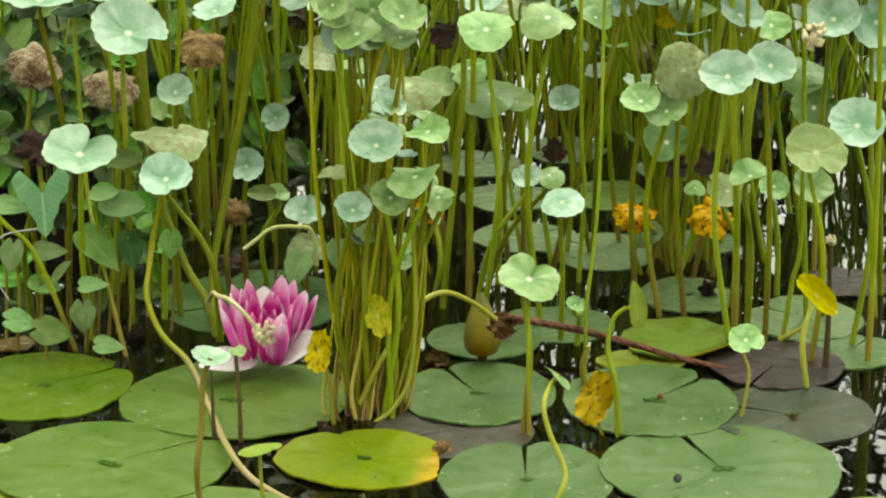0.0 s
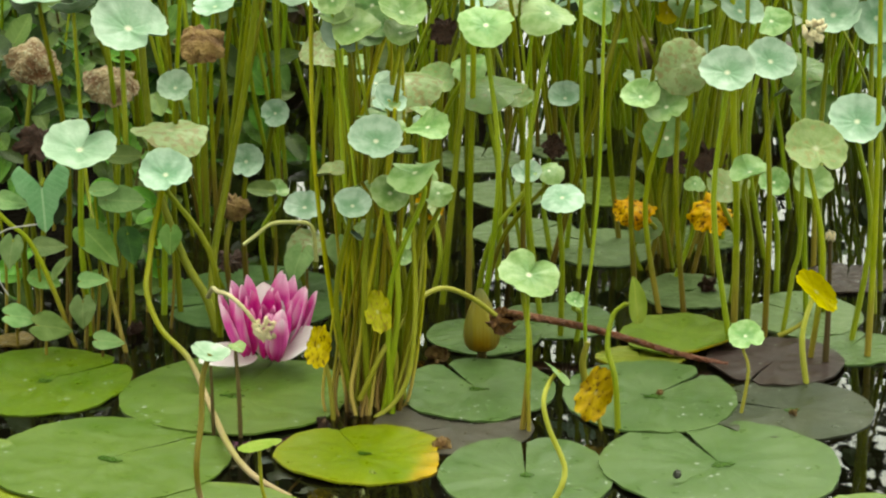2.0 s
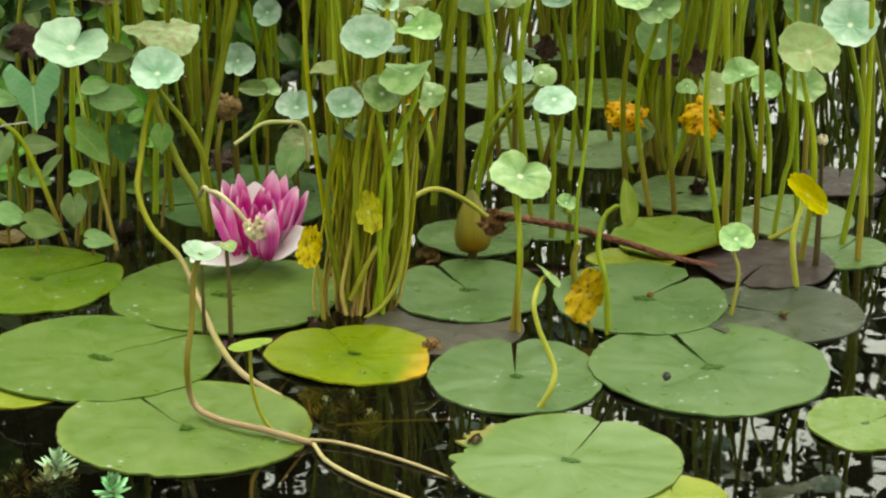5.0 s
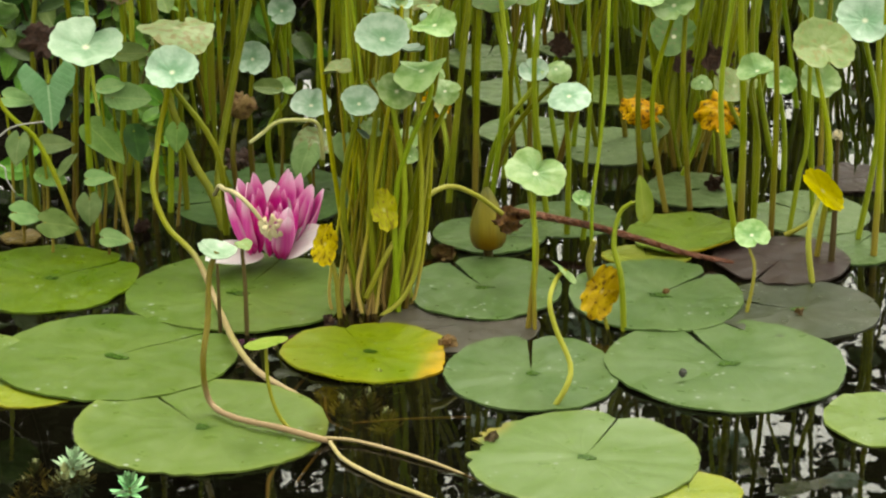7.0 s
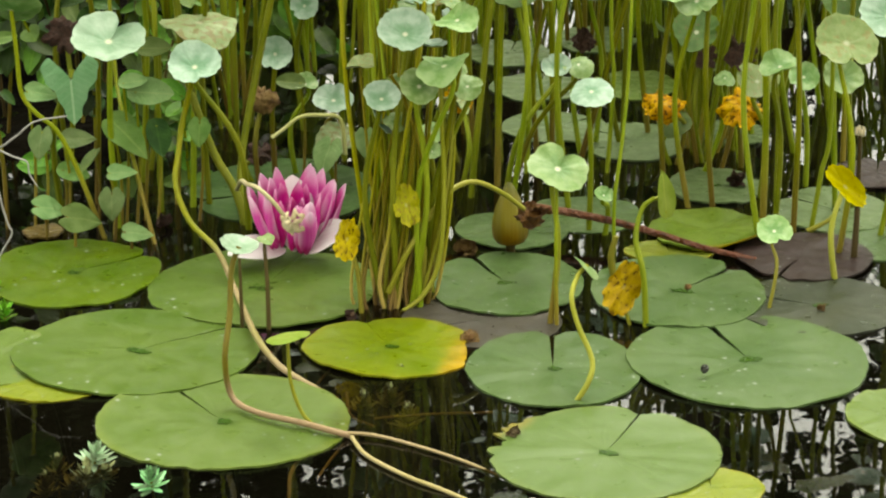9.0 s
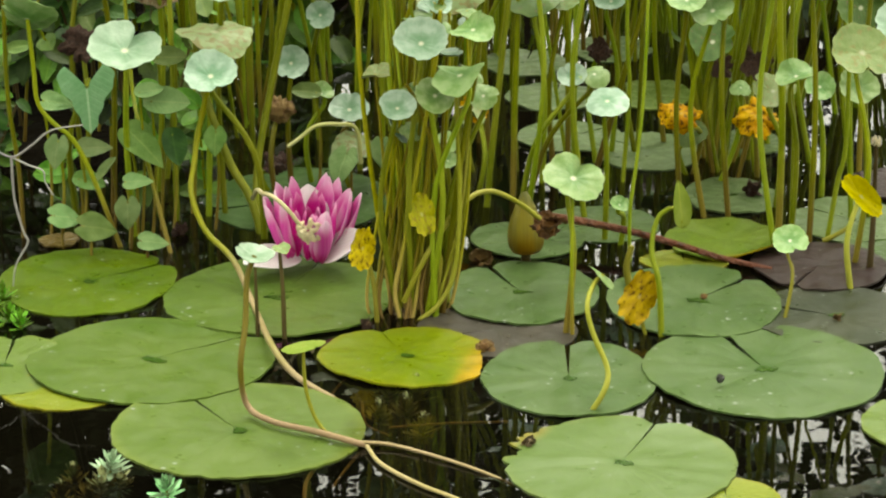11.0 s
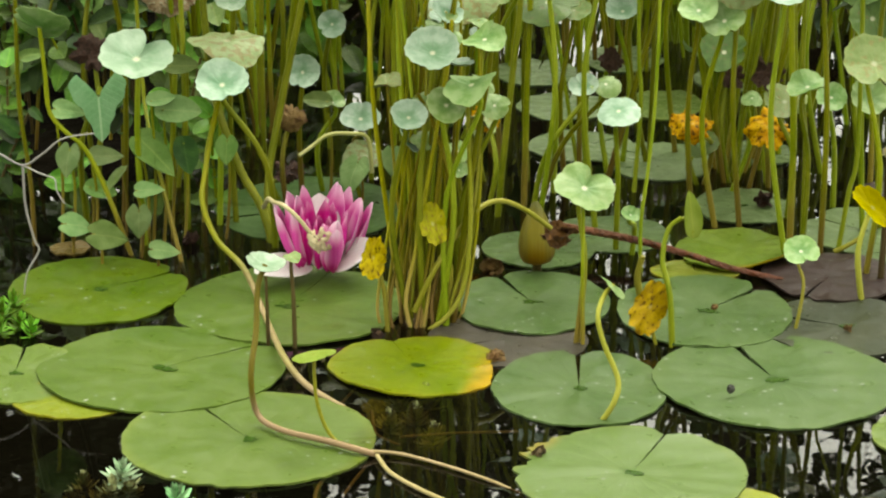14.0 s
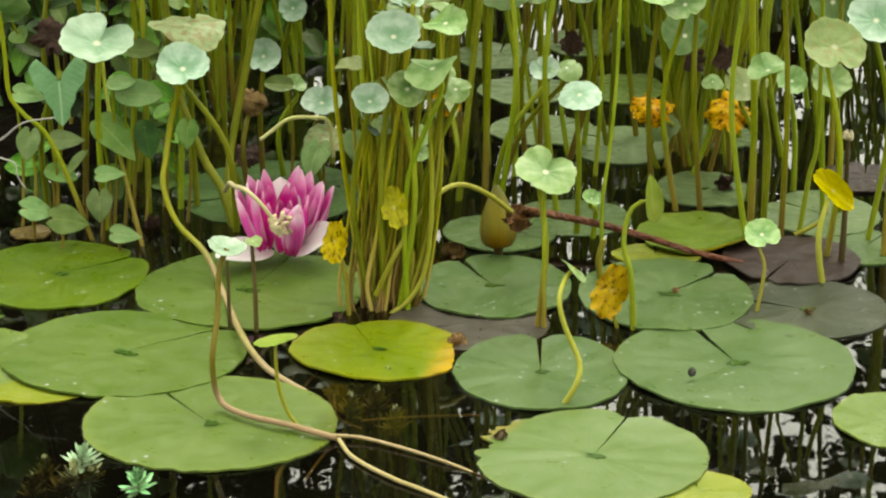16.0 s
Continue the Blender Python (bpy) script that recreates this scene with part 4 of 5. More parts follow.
def arrow_leaf(bx, by, x, y, z, size, tilt, yaw):
    """A taro-like arrowhead leaf, tip hanging down."""
    s = thing("taro_leaf", "blue-green arrow-shaped taro leaf hanging among the herbs", "taro", pose(bx, by, 0))
    local = Vector((x - bx, y - by, z))
    part("stalk", tube_mesh("stalk", [(0, 0, -0.02), Vector((local.x * 0.4 - 0.01, local.y + 0.02, local.z * 0.6)), local + Vector((0, 0.01, 0.003)), local], 0.004, 0.0025, STEM, 10, 7), s)
    verts, faces, cols, n = [], [], 5, 16
    for side in (-1, 1):
        base = len(verts)
        for i in range(n + 1):
            u = -0.48 + 1.48 * i / n
            outer = np.interp(u, (-0.48, -0.36, -0.15, 0.05, 0.3, 0.55, 0.8, 1.0), (0.46, 0.58, 0.63, 0.55, 0.36, 0.25, 0.16, 0.01)) + 0.025 * math.sin(u * 17)
            inner = np.interp(u, (-0.48, -0.25, 0.0, 1.0), (0.42, 0.2, 0.0, 0.0))
            for k in range(cols + 1):
                q = inner + (outer - inner) * k / cols
                verts.append((side * q, u, 0.1 * q - 0.12 * u * u + 0.035 * math.sin(u * 20 - q * 9) * q))
        for i in range(n):
            for k in range(cols):
                c = base + i * (cols + 1) + k
                quad = (c, c + 1, c + cols + 2, c + cols + 1)
                faces.append(quad if side > 0 else quad[::-1])
    m = len(verts)
    verts += [(a, b, c - 0.012) for a, b, c in verts]
    faces += [tuple(m + v for v in f[::-1]) for f in faces]
    part("leaf", mesh("leaf", verts, faces, TARO), s, Matrix.Translation(local) @ aim(tilt, yaw) @ Matrix.Scale(size, 4))


# ---- the pond's things ----

# lily pads
lily_pad(-0.222, 2.607, 0.121, 0.116, 122, 'q', 0.002, gap=1.2, torn=0.05, torn_at=-100, label='light green lily pad with a narrow slit, floating flat')
lily_pad(0.14, 2.533, 0.11, 0.108, 67, 's', 0.003, gap=0.9, torn=0.28, torn_at=152, label='light green lily pad with a yellowed torn shoulder')
lily_pad(0.295, 2.768, 0.121, 0.124, 110, 'g', 0.003, gap=2.6, label='large dull green lily pad with a wide slit')
lily_pad(0.098, 2.742, 0.088, 0.1, 89, 'g', 0.002, gap=2.2)
lily_pad(-0.066, 2.797, 0.085, 0.08, 118, 'y', 0.003, gap=0.3, shear=0.36, cut=0.86, cut_at=8, label='yellow-green ageing lily pad with an orange tip')
lily_pad(-0.323, 2.783, 0.126, 0.117, 37, 'h', 0.004, gap=1.0, label='large green lily pad split by its slit')
lily_pad(-0.206, 2.967, 0.124, 0.119, 70, 'h', 0.003, gap=0.5, label='large green lily pad under the pink flower')
lily_pad(-0.416, 3.014, 0.096, 0.106, 32, 'v', 0.002, gap=1.4, label='vivid green lily pad at the muddy bank')
lily_pad(0.054, 2.981, 0.084, 0.095, 117, 'g', 0.004, gap=2.6)
lily_pad(0.028, 2.876, 0.084, 0.075, 200, 'u', 0.001, joint=False, label='dark maroon lily pad half under others')
lily_pad(0.239, 2.959, 0.092, 0.108, 44, 'g', 0.004, gap=2.0)
lily_pad(0.383, 2.924, 0.09, 0.086, 156, 'n', 0.001, gap=3.0, label='dark bronze lily pad with a small central eye')
lily_pad(0.384, 3.071, 0.075, 0.078, 240, 'm', 0.004, joint=False, label='maroon lily pad humped over a stalk')
lily_pad(0.288, 3.148, 0.07, 0.071, 196, 'e', 0.006, gap=0.3, joint=False, curl=0.05, curl_at=-50, label='lime lily pad with a yellow front edge')
lily_pad(0.064, 3.155, 0.064, 0.063, 100, 'g', 0.003, joint=False)
lily_pad(0.307, 3.313, 0.055, 0.066, 30, 'f', 0.003)
lily_pad(0.437, 3.229, 0.066, 0.079, 140, 'f', 0.002)
lily_pad(0.471, 3.116, 0.061, 0.057, 60, 'g', 0.002, joint=False)
lily_pad(0.431, 2.625, 0.055, 0.066, 30, 'l', 0.003, label='light green lily pad with a narrow slit, floating flat')
lily_pad(0.233, 2.46, 0.049, 0.044, 90, 'w', 0.001, joint=False, label='yellow lily pad just under another')
lily_pad(-0.47, 2.769, 0.066, 0.08, 90, 'l', 0.002, label='light green lily pad with a narrow slit, floating flat')
lily_pad(-0.402, 2.706, 0.062, 0.052, 90, 'w', 0.001, joint=False, label='yellow lily pad tucked under a green one')
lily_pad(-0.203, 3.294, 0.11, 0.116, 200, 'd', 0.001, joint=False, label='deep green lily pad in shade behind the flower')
lily_pad(0.149, 3.212, 0.068, 0.063, 200, 'g', 0.001, joint=False)
lily_pad(0.124, 3.543, 0.067, 0.066, 40, 'f', 0.002, joint=False)
lily_pad(0.219, 3.483, 0.066, 0.076, 140, 'f', 0.003, joint=False)
lily_pad(0.233, 3.725, 0.056, 0.067, 140, 'l', 0.003, joint=False)
lily_pad(0.107, 3.715, 0.063, 0.064, 80, 'f', 0.002, joint=False)
lily_pad(0.345, 3.518, 0.042, 0.051, 80, 'f', 0.002, joint=False)
lily_pad(0.503, 3.361, 0.055, 0.055, 80, 'm', 0.002, joint=False)
lily_pad(0.073, 3.875, 0.058, 0.064, 80, 'f', 0.002, joint=False)
lily_pad(0.34, 3.846, 0.057, 0.063, 80, 'f', 0.002, joint=False)
lily_pad(0.191, 3.945, 0.059, 0.066, 10, 'f', 0.002, joint=False)
lily_pad(-0.464, 3.143, 0.023, 0.023, 80, 'b', 0.003, joint=False, label='small brown lily pad at the bank')
lily_pad(0.236, 3.088, 0.05, 0.034, 90, 'w', 0.001, joint=False, label='yellow lily pad sunk under a lime one')

# water lily and bud
water_lily_flower(-0.176, 3.06, 0.016, 0.074, 10)
lily_bud(0.061, 3.082, 0.01, 0.074, 0.038, -2)

# pennyworts that stand out
pennywort(-0.381, 3.169, -0.378, 3.109, 0.24, 0.041, 26, 'i', thick=0.0036, shape=(58, 0.62, 0.3, 0.02, 0.2), spin=0, side=2)
pennywort(-0.233, 3.168, -0.285, 3.108, 0.21, 0.029, 36, 'p', thick=0.0036, shape=(-68, 0.16, 0.2, 0.03, 0.3), spin=0, side=0)
pennywort(-0.284, 3.247, -0.28, 3.202, 0.282, 0.02, 46, 'i', shape=(-30, 0.1, 0.2, 0.03, 0.35), spin=0)
pennywort(-0.339, 3.227, -0.328, 3.182, 0.358, 0.042, 32, 'p', shape=(-35, 0.3, 0.22, 0.1, 0.25), spin=0)
pennywort(-0.304, 3.237, -0.288, 3.207, 0.23, 0.043, 8, 'c', thick=0.0034, shape=(35, 0.15, 0.2, 0.2, -0.15), spin=0)
pennywort(-0.368, 3.372, -0.363, 3.327, 0.266, 0.033, 24, 'b')
pennywort(-0.468, 3.416, -0.459, 3.371, 0.279, 0.033, 36, 'b')
pennywort(-0.269, 3.482, -0.269, 3.437, 0.284, 0.03, 33, 't')
pennywort(-0.06, 2.921, -0.051, 2.876, 0.313, 0.027, 36, 'p', shape=(250, 0.06, 0.2, 0.02, 0.32), spin=0, side=0)
pennywort(-0.033, 2.926, 0.001, 2.881, 0.323, 0.023, 20, 'g', shape=(40, 0.25, 0.3, 0.34, 0.1), spin=0, side=-14)
pennywort(-0.069, 2.914, -0.075, 2.869, 0.246, 0.0195, 34, 'p', shape=(200, 0.12, 0.3, 0.03, 0.3), spin=0)
pennywort(-0.036, 2.914, -0.012, 2.869, 0.279, 0.028, 13, 'g', side=-18, shape=(160, 0.3, 0.3, 0.35, 0.0), spin=0)
pennywort(-0.05, 2.917, -0.037, 2.872, 0.256, 0.021, 43, 'g', shape=(20, 0.5, 0.35, 0.25, 0.2), spin=0)
pennywort(-0.044, 3.327, -0.021, 3.282, 0.268, 0.039, 19, 'c', shape=(185, 0.25, 0.25, 0.1, -0.4), spin=0, side=-4)
pennywort(-0.071, 3.328, -0.058, 3.283, 0.267, 0.023, 20, 'i', shape=(20, 0.3, 0.3, 0.4, 0.1), spin=0)
pennywort(0.084, 3.369, 0.075, 3.324, 0.246, 0.037, 20, 'd', shape=(330, 0.2, 0.2, 0.12, -0.15), spin=0)
pennywort(0.102, 3.391, 0.105, 3.346, 0.23, 0.02, 27, 'o')
pennywort(0.17, 3.479, 0.166, 3.434, 0.208, 0.02, 38, 'p', shape=(90, 0.1, 0.3, 0.1, 0.45), spin=0)
pennywort(0.054, 3.275, 0.114, 3.23, 0.173, 0.017, 34, 'p')
pennywort(0.057, 3.275, 0.139, 3.23, 0.175, 0.018, 26, 'g')
pennywort(0.151, 3.166, 0.149, 3.121, 0.179, 0.024, 25, 'p', shape=(75, 0.12, 0.3, 0.12, -0.1), spin=0)
pennywort(0.096, 2.868, 0.105, 2.888, 0.164, 0.032, 27, 'g', thick=0.0032, stem=STEM_OLD, bend=(0.006, 0, 0), shape=(72, 0.5, 0.26, 0.16, 0.05), spin=0, side=12)
pennywort(0.165, 3.147, 0.164, 3.102, 0.062, 0.011, 32, 'g')
pennywort(0.324, 2.907, 0.334, 2.927, 0.083, 0.019, 32, 'g', thick=0.002, stem=STEM_LIME, shape=(-70, 0.25, 0.22, 0.06, 0.1), spin=0, side=2)
pennywort(0.345, 3.136, 0.322, 3.076, 0.333, 0.03, 40, 'p', shape=(240, 0.05, 0.2, 0.04, 0.25), spin=0, side=-6)
pennywort(0.381, 3.155, 0.372, 3.11, 0.336, 0.027, 44, 'p', shape=(300, 0.07, 0.2, 0.04, 0.2), spin=0, side=8)
pennywort(0.474, 3.145, 0.467, 3.1, 0.272, 0.031, 42, 'p', shape=(180, 0.07, 0.2, 0.05, 0.25), spin=0, side=-8)
pennywort(0.422, 3.089, 0.416, 3.044, 0.254, 0.034, 39, 'o', shape=(-75, 0.3, 0.25, 0.08, 0.1), spin=0, side=12)
pennywort(0.441, 3.243, 0.434, 3.198, 0.17, 0.024, 41, 'g', shape=(-40, 0.1, 0.2, 0.1, 0.25), spin=0, side=14)
pennywort(0.363, 3.184, 0.357, 3.139, 0.2, 0.023, 16, 'g')
pennywort(0.353, 3.284, 0.343, 3.239, 0.153, 0.025, 33, 'o')
pennywort(0.414, 3.325, 0.401, 3.28, 0.146, 0.018, 46, 'g')
pennywort(0.245, 3.244, 0.239, 3.199, 0.27, 0.022, 33, 'g')
pennywort(0.274, 3.244, 0.268, 3.199, 0.258, 0.024, 40, 'g')
pennywort(0.3, 3.244, 0.286, 3.199, 0.305, 0.032, 65, 'c', shape=(170, 0.15, 0.3, 0.1, -0.2), spin=0)
pennywort(0.297, 3.411, 0.283, 3.366, 0.175, 0.027, 45, 'd')
pennywort(0.356, 3.243, 0.347, 3.198, 0.371, 0.026, 32, 'p')
pennywort(0.419, 3.455, 0.407, 3.41, 0.306, 0.024, 33, 'g')
pennywort(0.461, 3.243, 0.45, 3.198, 0.367, 0.031, 44, 'p')
pennywort(0.52, 3.242, 0.498, 3.197, 0.363, 0.028, 77, 'p')
pennywort(0.538, 3.324, 0.52, 3.279, 0.292, 0.02, 76, 'p')
pennywort(0.134, 3.244, 0.134, 3.199, 0.366, 0.031, 25, 'g')
pennywort(0.062, 3.245, 0.066, 3.2, 0.352, 0.031, 32, 'g')
pennywort(0.206, 3.502, 0.199, 3.457, 0.317, 0.024, 33, 'g')
pennywort(0.243, 3.525, 0.234, 3.48, 0.315, 0.021, 32, 'p')
pennywort(-0.103, 3.328, -0.099, 3.283, 0.365, 0.036, 10, 'p')
pennywort(-0.259, 3.551, -0.256, 3.506, 0.305, 0.027, 14, 'p')
pennywort(-0.416, 3.248, -0.427, 3.203, 0.39, 0.041, 10, 'p')
pennywort(-0.372, 3.329, -0.361, 3.284, 0.373, 0.039, 12, 'p')
pennywort(-0.134, 3.414, -0.122, 3.369, 0.281, 0.026, 37, 'c')
pennywort(-0.08, 3.436, -0.073, 3.391, 0.297, 0.027, 22, 'g')
pennywort(-0.097, 3.37, -0.085, 3.325, 0.273, 0.024, 2, 'g')
pennywort(-0.035, 3.413, -0.037, 3.368, 0.214, 0.037, 13, 'c')
pennywort(0.335, 3.524, 0.322, 3.479, 0.317, 0.031, 9, 'g')
pennywort(0.469, 3.41, 0.455, 3.365, 0.217, 0.027, 65, 'd')
pennywort(0.464, 3.433, 0.446, 3.388, 0.253, 0.028, 35, 'd')
pennywort(-0.025, 2.951, 0.012, 2.906, 0.246, 0.016, 38, 'g')
pennywort(-0.022, 3.167, -0.027, 3.122, 0.128, 0.013, 41, 'g')
pennywort(-0.02, 3.167, -0.026, 3.122, 0.106, 0.012, 34, 'g')
pennywort(-0.211, 3.328, -0.208, 3.283, 0.173, 0.02, 59, 'p')
pennywort(-0.144, 3.414, -0.145, 3.369, 0.092, 0.024, 29, 'p')
pennywort(-0.187, 3.371, -0.176, 3.326, 0.122, 0.015, 24, 'g')
pennywort(-0.187, 3.527, -0.184, 3.482, 0.176, 0.017, 65, 'p')
pennywort(0.27, 3.412, 0.26, 3.367, 0.066, 0.021, 40, 'd')
pennywort(0.287, 3.368, 0.314, 3.323, 0.132, 0.013, 27, 'g')
pennywort(0.056, 3.413, 0.05, 3.368, 0.265, 0.023, 31, 'g')
pennywort(0.008, 3.413, 0.01, 3.368, 0.245, 0.023, 31, 'o')
pennywort(0.207, 3.479, 0.201, 3.434, 0.31, 0.02, 29, 'g')

# withering leaves
pennywort(-0.096, 2.898, -0.112, 2.888, 0.086, 0.0225, 66, 'y', side=0, stem=STEM_LIME, spin=80, thick=0.0026, squash=0.6)
pennywort(-0.048, 2.931, -0.051, 2.901, 0.119, 0.023, 66, 'v', side=0, stem=STEM_LIME, squash=0.62, spin=105)
pennywort(0.189, 2.875, 0.175, 2.875, 0.039, 0.03, 66, 'y', side=0, stem=STEM_LIME, squash=0.62, spin=62, thick=0.002)
pennywort(0.415, 3.003, 0.417, 3.003, 0.106, 0.028, 60, 'k', side=0, stem=STEM_LIME, squash=0.46, spin=-48, shape=(-90, 0.1, 0.3, 0.3, 0.35))
pennywort(0.263, 3.412, 0.242, 3.272, 0.116, 0.022, 40, 'r')
pennywort(0.347, 3.411, 0.328, 3.271, 0.113, 0.025, 45, 'r')
pennywort(0.002, 3.327, 0.004, 3.327, 0.104, 0.017, 73, 'r')
pennywort(0.296, 3.478, 0.289, 3.478, 0.3, 0.014, 77, 'k')
pennywort(0.024, 3.435, 0.02, 3.435, 0.288, 0.017, 76, 'm')
pennywort(0.157, 3.434, 0.153, 3.434, 0.145, 0.015, 74, 'm')
pennywort(0.347, 3.411, 0.34, 3.411, 0.135, 0.018, 65, 'm')
pennywort(0.304, 3.411, 0.298, 3.411, 0.132, 0.014, 65, 'm')
pennywort(-0.461, 3.33, -0.457, 3.33, 0.179, 0.02, 65, 'm')
pennywort(-0.223, 3.287, -0.223, 3.287, 0.116, 0.017, 65, 't')
pennywort(-0.131, 3.328, -0.138, 3.328, 0.056, 0.027, 32, 'c', shape=(-60, 0.3, 0.3, 0.3, -0.2), spin=0)
pennywort(-0.225, 3.329, -0.229, 3.329, 0.039, 0.017, 32, 'm')

# tall stalks, arching stalks and runners
tall_pennywort([(-0.236, 3.16, 0), (-0.246, 3.22, 0.05), (-0.228, 3.247, 0.157), (-0.207, 3.247, 0.257), (-0.192, 3.247, 0.362), (-0.187, 3.247, 0.413)], 0.0055, 0.004, STEM, 'g')
tall_pennywort([(-0.229, 3.168, -0.007), (-0.249, 3.188, 0.034), (-0.275, 3.208, 0.075), (-0.302, 3.228, 0.146), (-0.314, 3.248, 0.21), (-0.327, 3.268, 0.396)], 0.006, 0.0048, STEM, 'p')
tall_pennywort([(0.016, 3.275, 0), (0.023, 3.275, 0.059), (0.034, 3.275, 0.175), (0.042, 3.275, 0.269), (0.039, 3.275, 0.4)], 0.0048, 0.0038, STEM, 'p')
tall_pennywort([(-0.073, 3.092, 0), (-0.081, 3.092, 0.119), (-0.091, 3.092, 0.247), (-0.092, 3.092, 0.441)], 0.0042, 0.0034, STEM, 'g')
tall_pennywort([(0.049, 3.317, 0), (0.051, 3.317, 0.136), (0.054, 3.317, 0.272), (0.052, 3.317, 0.385)], 0.0046, 0.0036, STEM_OLD, 'p')
tall_pennywort([(0.18, 3.369, 0), (0.187, 3.369, 0.113), (0.183, 3.369, 0.176), (0.179, 3.369, 0.373)], 0.0034, 0.0028, STEM, 'p')
tall_pennywort([(-0.323, 3.247, 0), (-0.316, 3.247, 0.089), (-0.294, 3.247, 0.157), (-0.285, 3.247, 0.244), (-0.274, 3.247, 0.4)], 0.004, 0.003, STEM_OLD, 'g')
tall_pennywort([(-0.326, 3.094, 0), (-0.355, 3.149, 0.061), (-0.377, 3.204, 0.123), (-0.391, 3.259, 0.174), (-0.404, 3.314, 0.34)], 0.0032, 0.0026, STEM_OLD, 'p')
tall_pennywort([(-0.384, 3.131, 0), (-0.417, 3.131, 0.07), (-0.44, 3.131, 0.123), (-0.463, 3.131, 0.145), (-0.479, 3.131, 0.168), (-0.482, 3.131, 0.211), (-0.486, 3.131, 0.264)], 0.0034, 0.0028, STEM_OLD, 'g', 0.031, 46)
tall_pennywort([(-0.506, 3.16, 0.016), (-0.508, 3.16, 0.077), (-0.516, 3.16, 0.156), (-0.517, 3.16, 0.221), (-0.515, 3.16, 0.318)], 0.0032, 0.0028, STEM_OLD, 'p')
tall_pennywort([(0.352, 3.204, 0), (0.351, 3.204, 0.122), (0.345, 3.204, 0.222), (0.337, 3.204, 0.409)], 0.0048, 0.004, STEM_OLD, 'g')
tall_pennywort([(0.364, 3.184, 0), (0.363, 3.184, 0.115), (0.356, 3.184, 0.194), (0.353, 3.184, 0.414)], 0.0036, 0.003, STEM, 'p')
strand('bud_stalk', 'brown stalk with a small white flower bud', 'stalk', [(0.438, 3.062, 0), (0.439, 3.062, 0.062), (0.438, 3.062, 0.145)], 0.004, 0.0022, STEM_BROWN)
tall_pennywort([(0.488, 3.089, 0), (0.49, 3.089, 0.132), (0.488, 3.089, 0.285), (0.484, 3.089, 0.434)], 0.0046, 0.003, STEM_OLD, 'p')
tall_pennywort([(0.399, 3.164, 0), (0.411, 3.164, 0.067), (0.419, 3.164, 0.134), (0.413, 3.164, 0.418)], 0.0036, 0.003, STEM, 'g')
tall_pennywort([(0.178, 3.091, 0), (0.175, 3.091, 0.053), (0.182, 3.091, 0.125), (0.188, 3.091, 0.222), (0.19, 3.091, 0.434)], 0.0026, 0.0022, STEM, 'p')
strand('runner', 'pale curving runner stem sinking into the water', 'runner', [(-0.115, 2.688, -0.01), (-0.149, 2.705, 0.002), (-0.178, 2.743, 0.006), (-0.202, 2.787, 0.02), (-0.233, 2.95, 0.004), (-0.256, 3, 0.032), (-0.289, 3.04, 0.052), (-0.306, 3.07, 0.084), (-0.305, 3.1, 0.11), (-0.299, 3.118, 0.149), (-0.289, 3.116, 0.19), (-0.286, 3.109, 0.205)], 0.0034, 0.003, RUNNER, n=46)
strand('runner', 'olive stalk bent flat over a lily pad with one pale leaf', 'runner', [(-0.097, 2.575, 0), (-0.11, 2.568, 0.007), (-0.146, 2.587, 0.009), (-0.19, 2.612, 0.009), (-0.215, 2.639, 0.014), (-0.22, 2.631, 0.056), (-0.216, 2.651, 0.094), (-0.215, 2.671, 0.133), (-0.208, 2.681, 0.152)], 0.0033, 0.0028, RUNNER_OLD, n=36, leaf=('i', 0.0191, 14, 0, 1.0))
strand('runner', 'thin pale runner trailing on the water', 'runner', [(-0.11, 2.57, 0.006), (-0.076, 2.569, 0.004), (-0.033, 2.545, 0.003), (0.01, 2.513, 0.002), (0.041, 2.494, -0.004)], 0.0018, 0.0014, STEM_PALE)
strand('runner', 'pale pink runner trailing on the water', 'runner', [(-0.097, 2.562, 0.005), (-0.082, 2.525, 0.003), (-0.047, 2.481, 0.003), (-0.011, 2.45, 0.002), (0.04, 2.412, -0.004)], 0.0021, 0.002, STEM_PALE)
strand('arching_stalk', 'pale arching stalk bending over the flower', 'stalk', [(-0.246, 3.16, 0.048), (-0.236, 3.1, 0.078), (-0.227, 3.053, 0.09), (-0.213, 3.018, 0.098), (-0.197, 3.008, 0.087), (-0.183, 3.008, 0.068), (-0.177, 3.008, 0.062)], 0.0027, 0.0022, CREAM_STEM)
cream_bloom(-0.175, 3.008, 0.062, 0.026, 3, 'cream dried flower head hanging at a stalk tip')
strand('arching_stalk', 'yellow-green stalk arching over beside the bud', 'stalk', [(-0.07, 2.909, 0.019), (-0.049, 2.909, 0.066), (-0.02, 2.929, 0.108), (-0.002, 2.949, 0.121), (0.02, 2.969, 0.122), (0.048, 2.989, 0.104), (0.074, 2.999, 0.081)], 0.0032, 0.0026, STEM_LIME)
strand('bent_stalk', 'bent yellow-green stalk in the crowded clump', 'stalk', [(-0.057, 2.909, -0.004), (-0.033, 2.909, 0.017), (-0.017, 2.909, 0.054), (-0.012, 2.909, 0.121), (-0.014, 2.909, 0.201), (-0.017, 2.909, 0.266)], 0.0028, 0.0022, STEM_LIME)
strand('bent_stalk', 'bent yellow-green stalk in the crowded clump', 'stalk', [(-0.075, 2.909, 0.002), (-0.079, 2.909, 0.035), (-0.068, 2.909, 0.091), (-0.056, 2.909, 0.165), (-0.038, 2.909, 0.275), (-0.032, 2.909, 0.335)], 0.0024, 0.002, CLUMP_STEM)
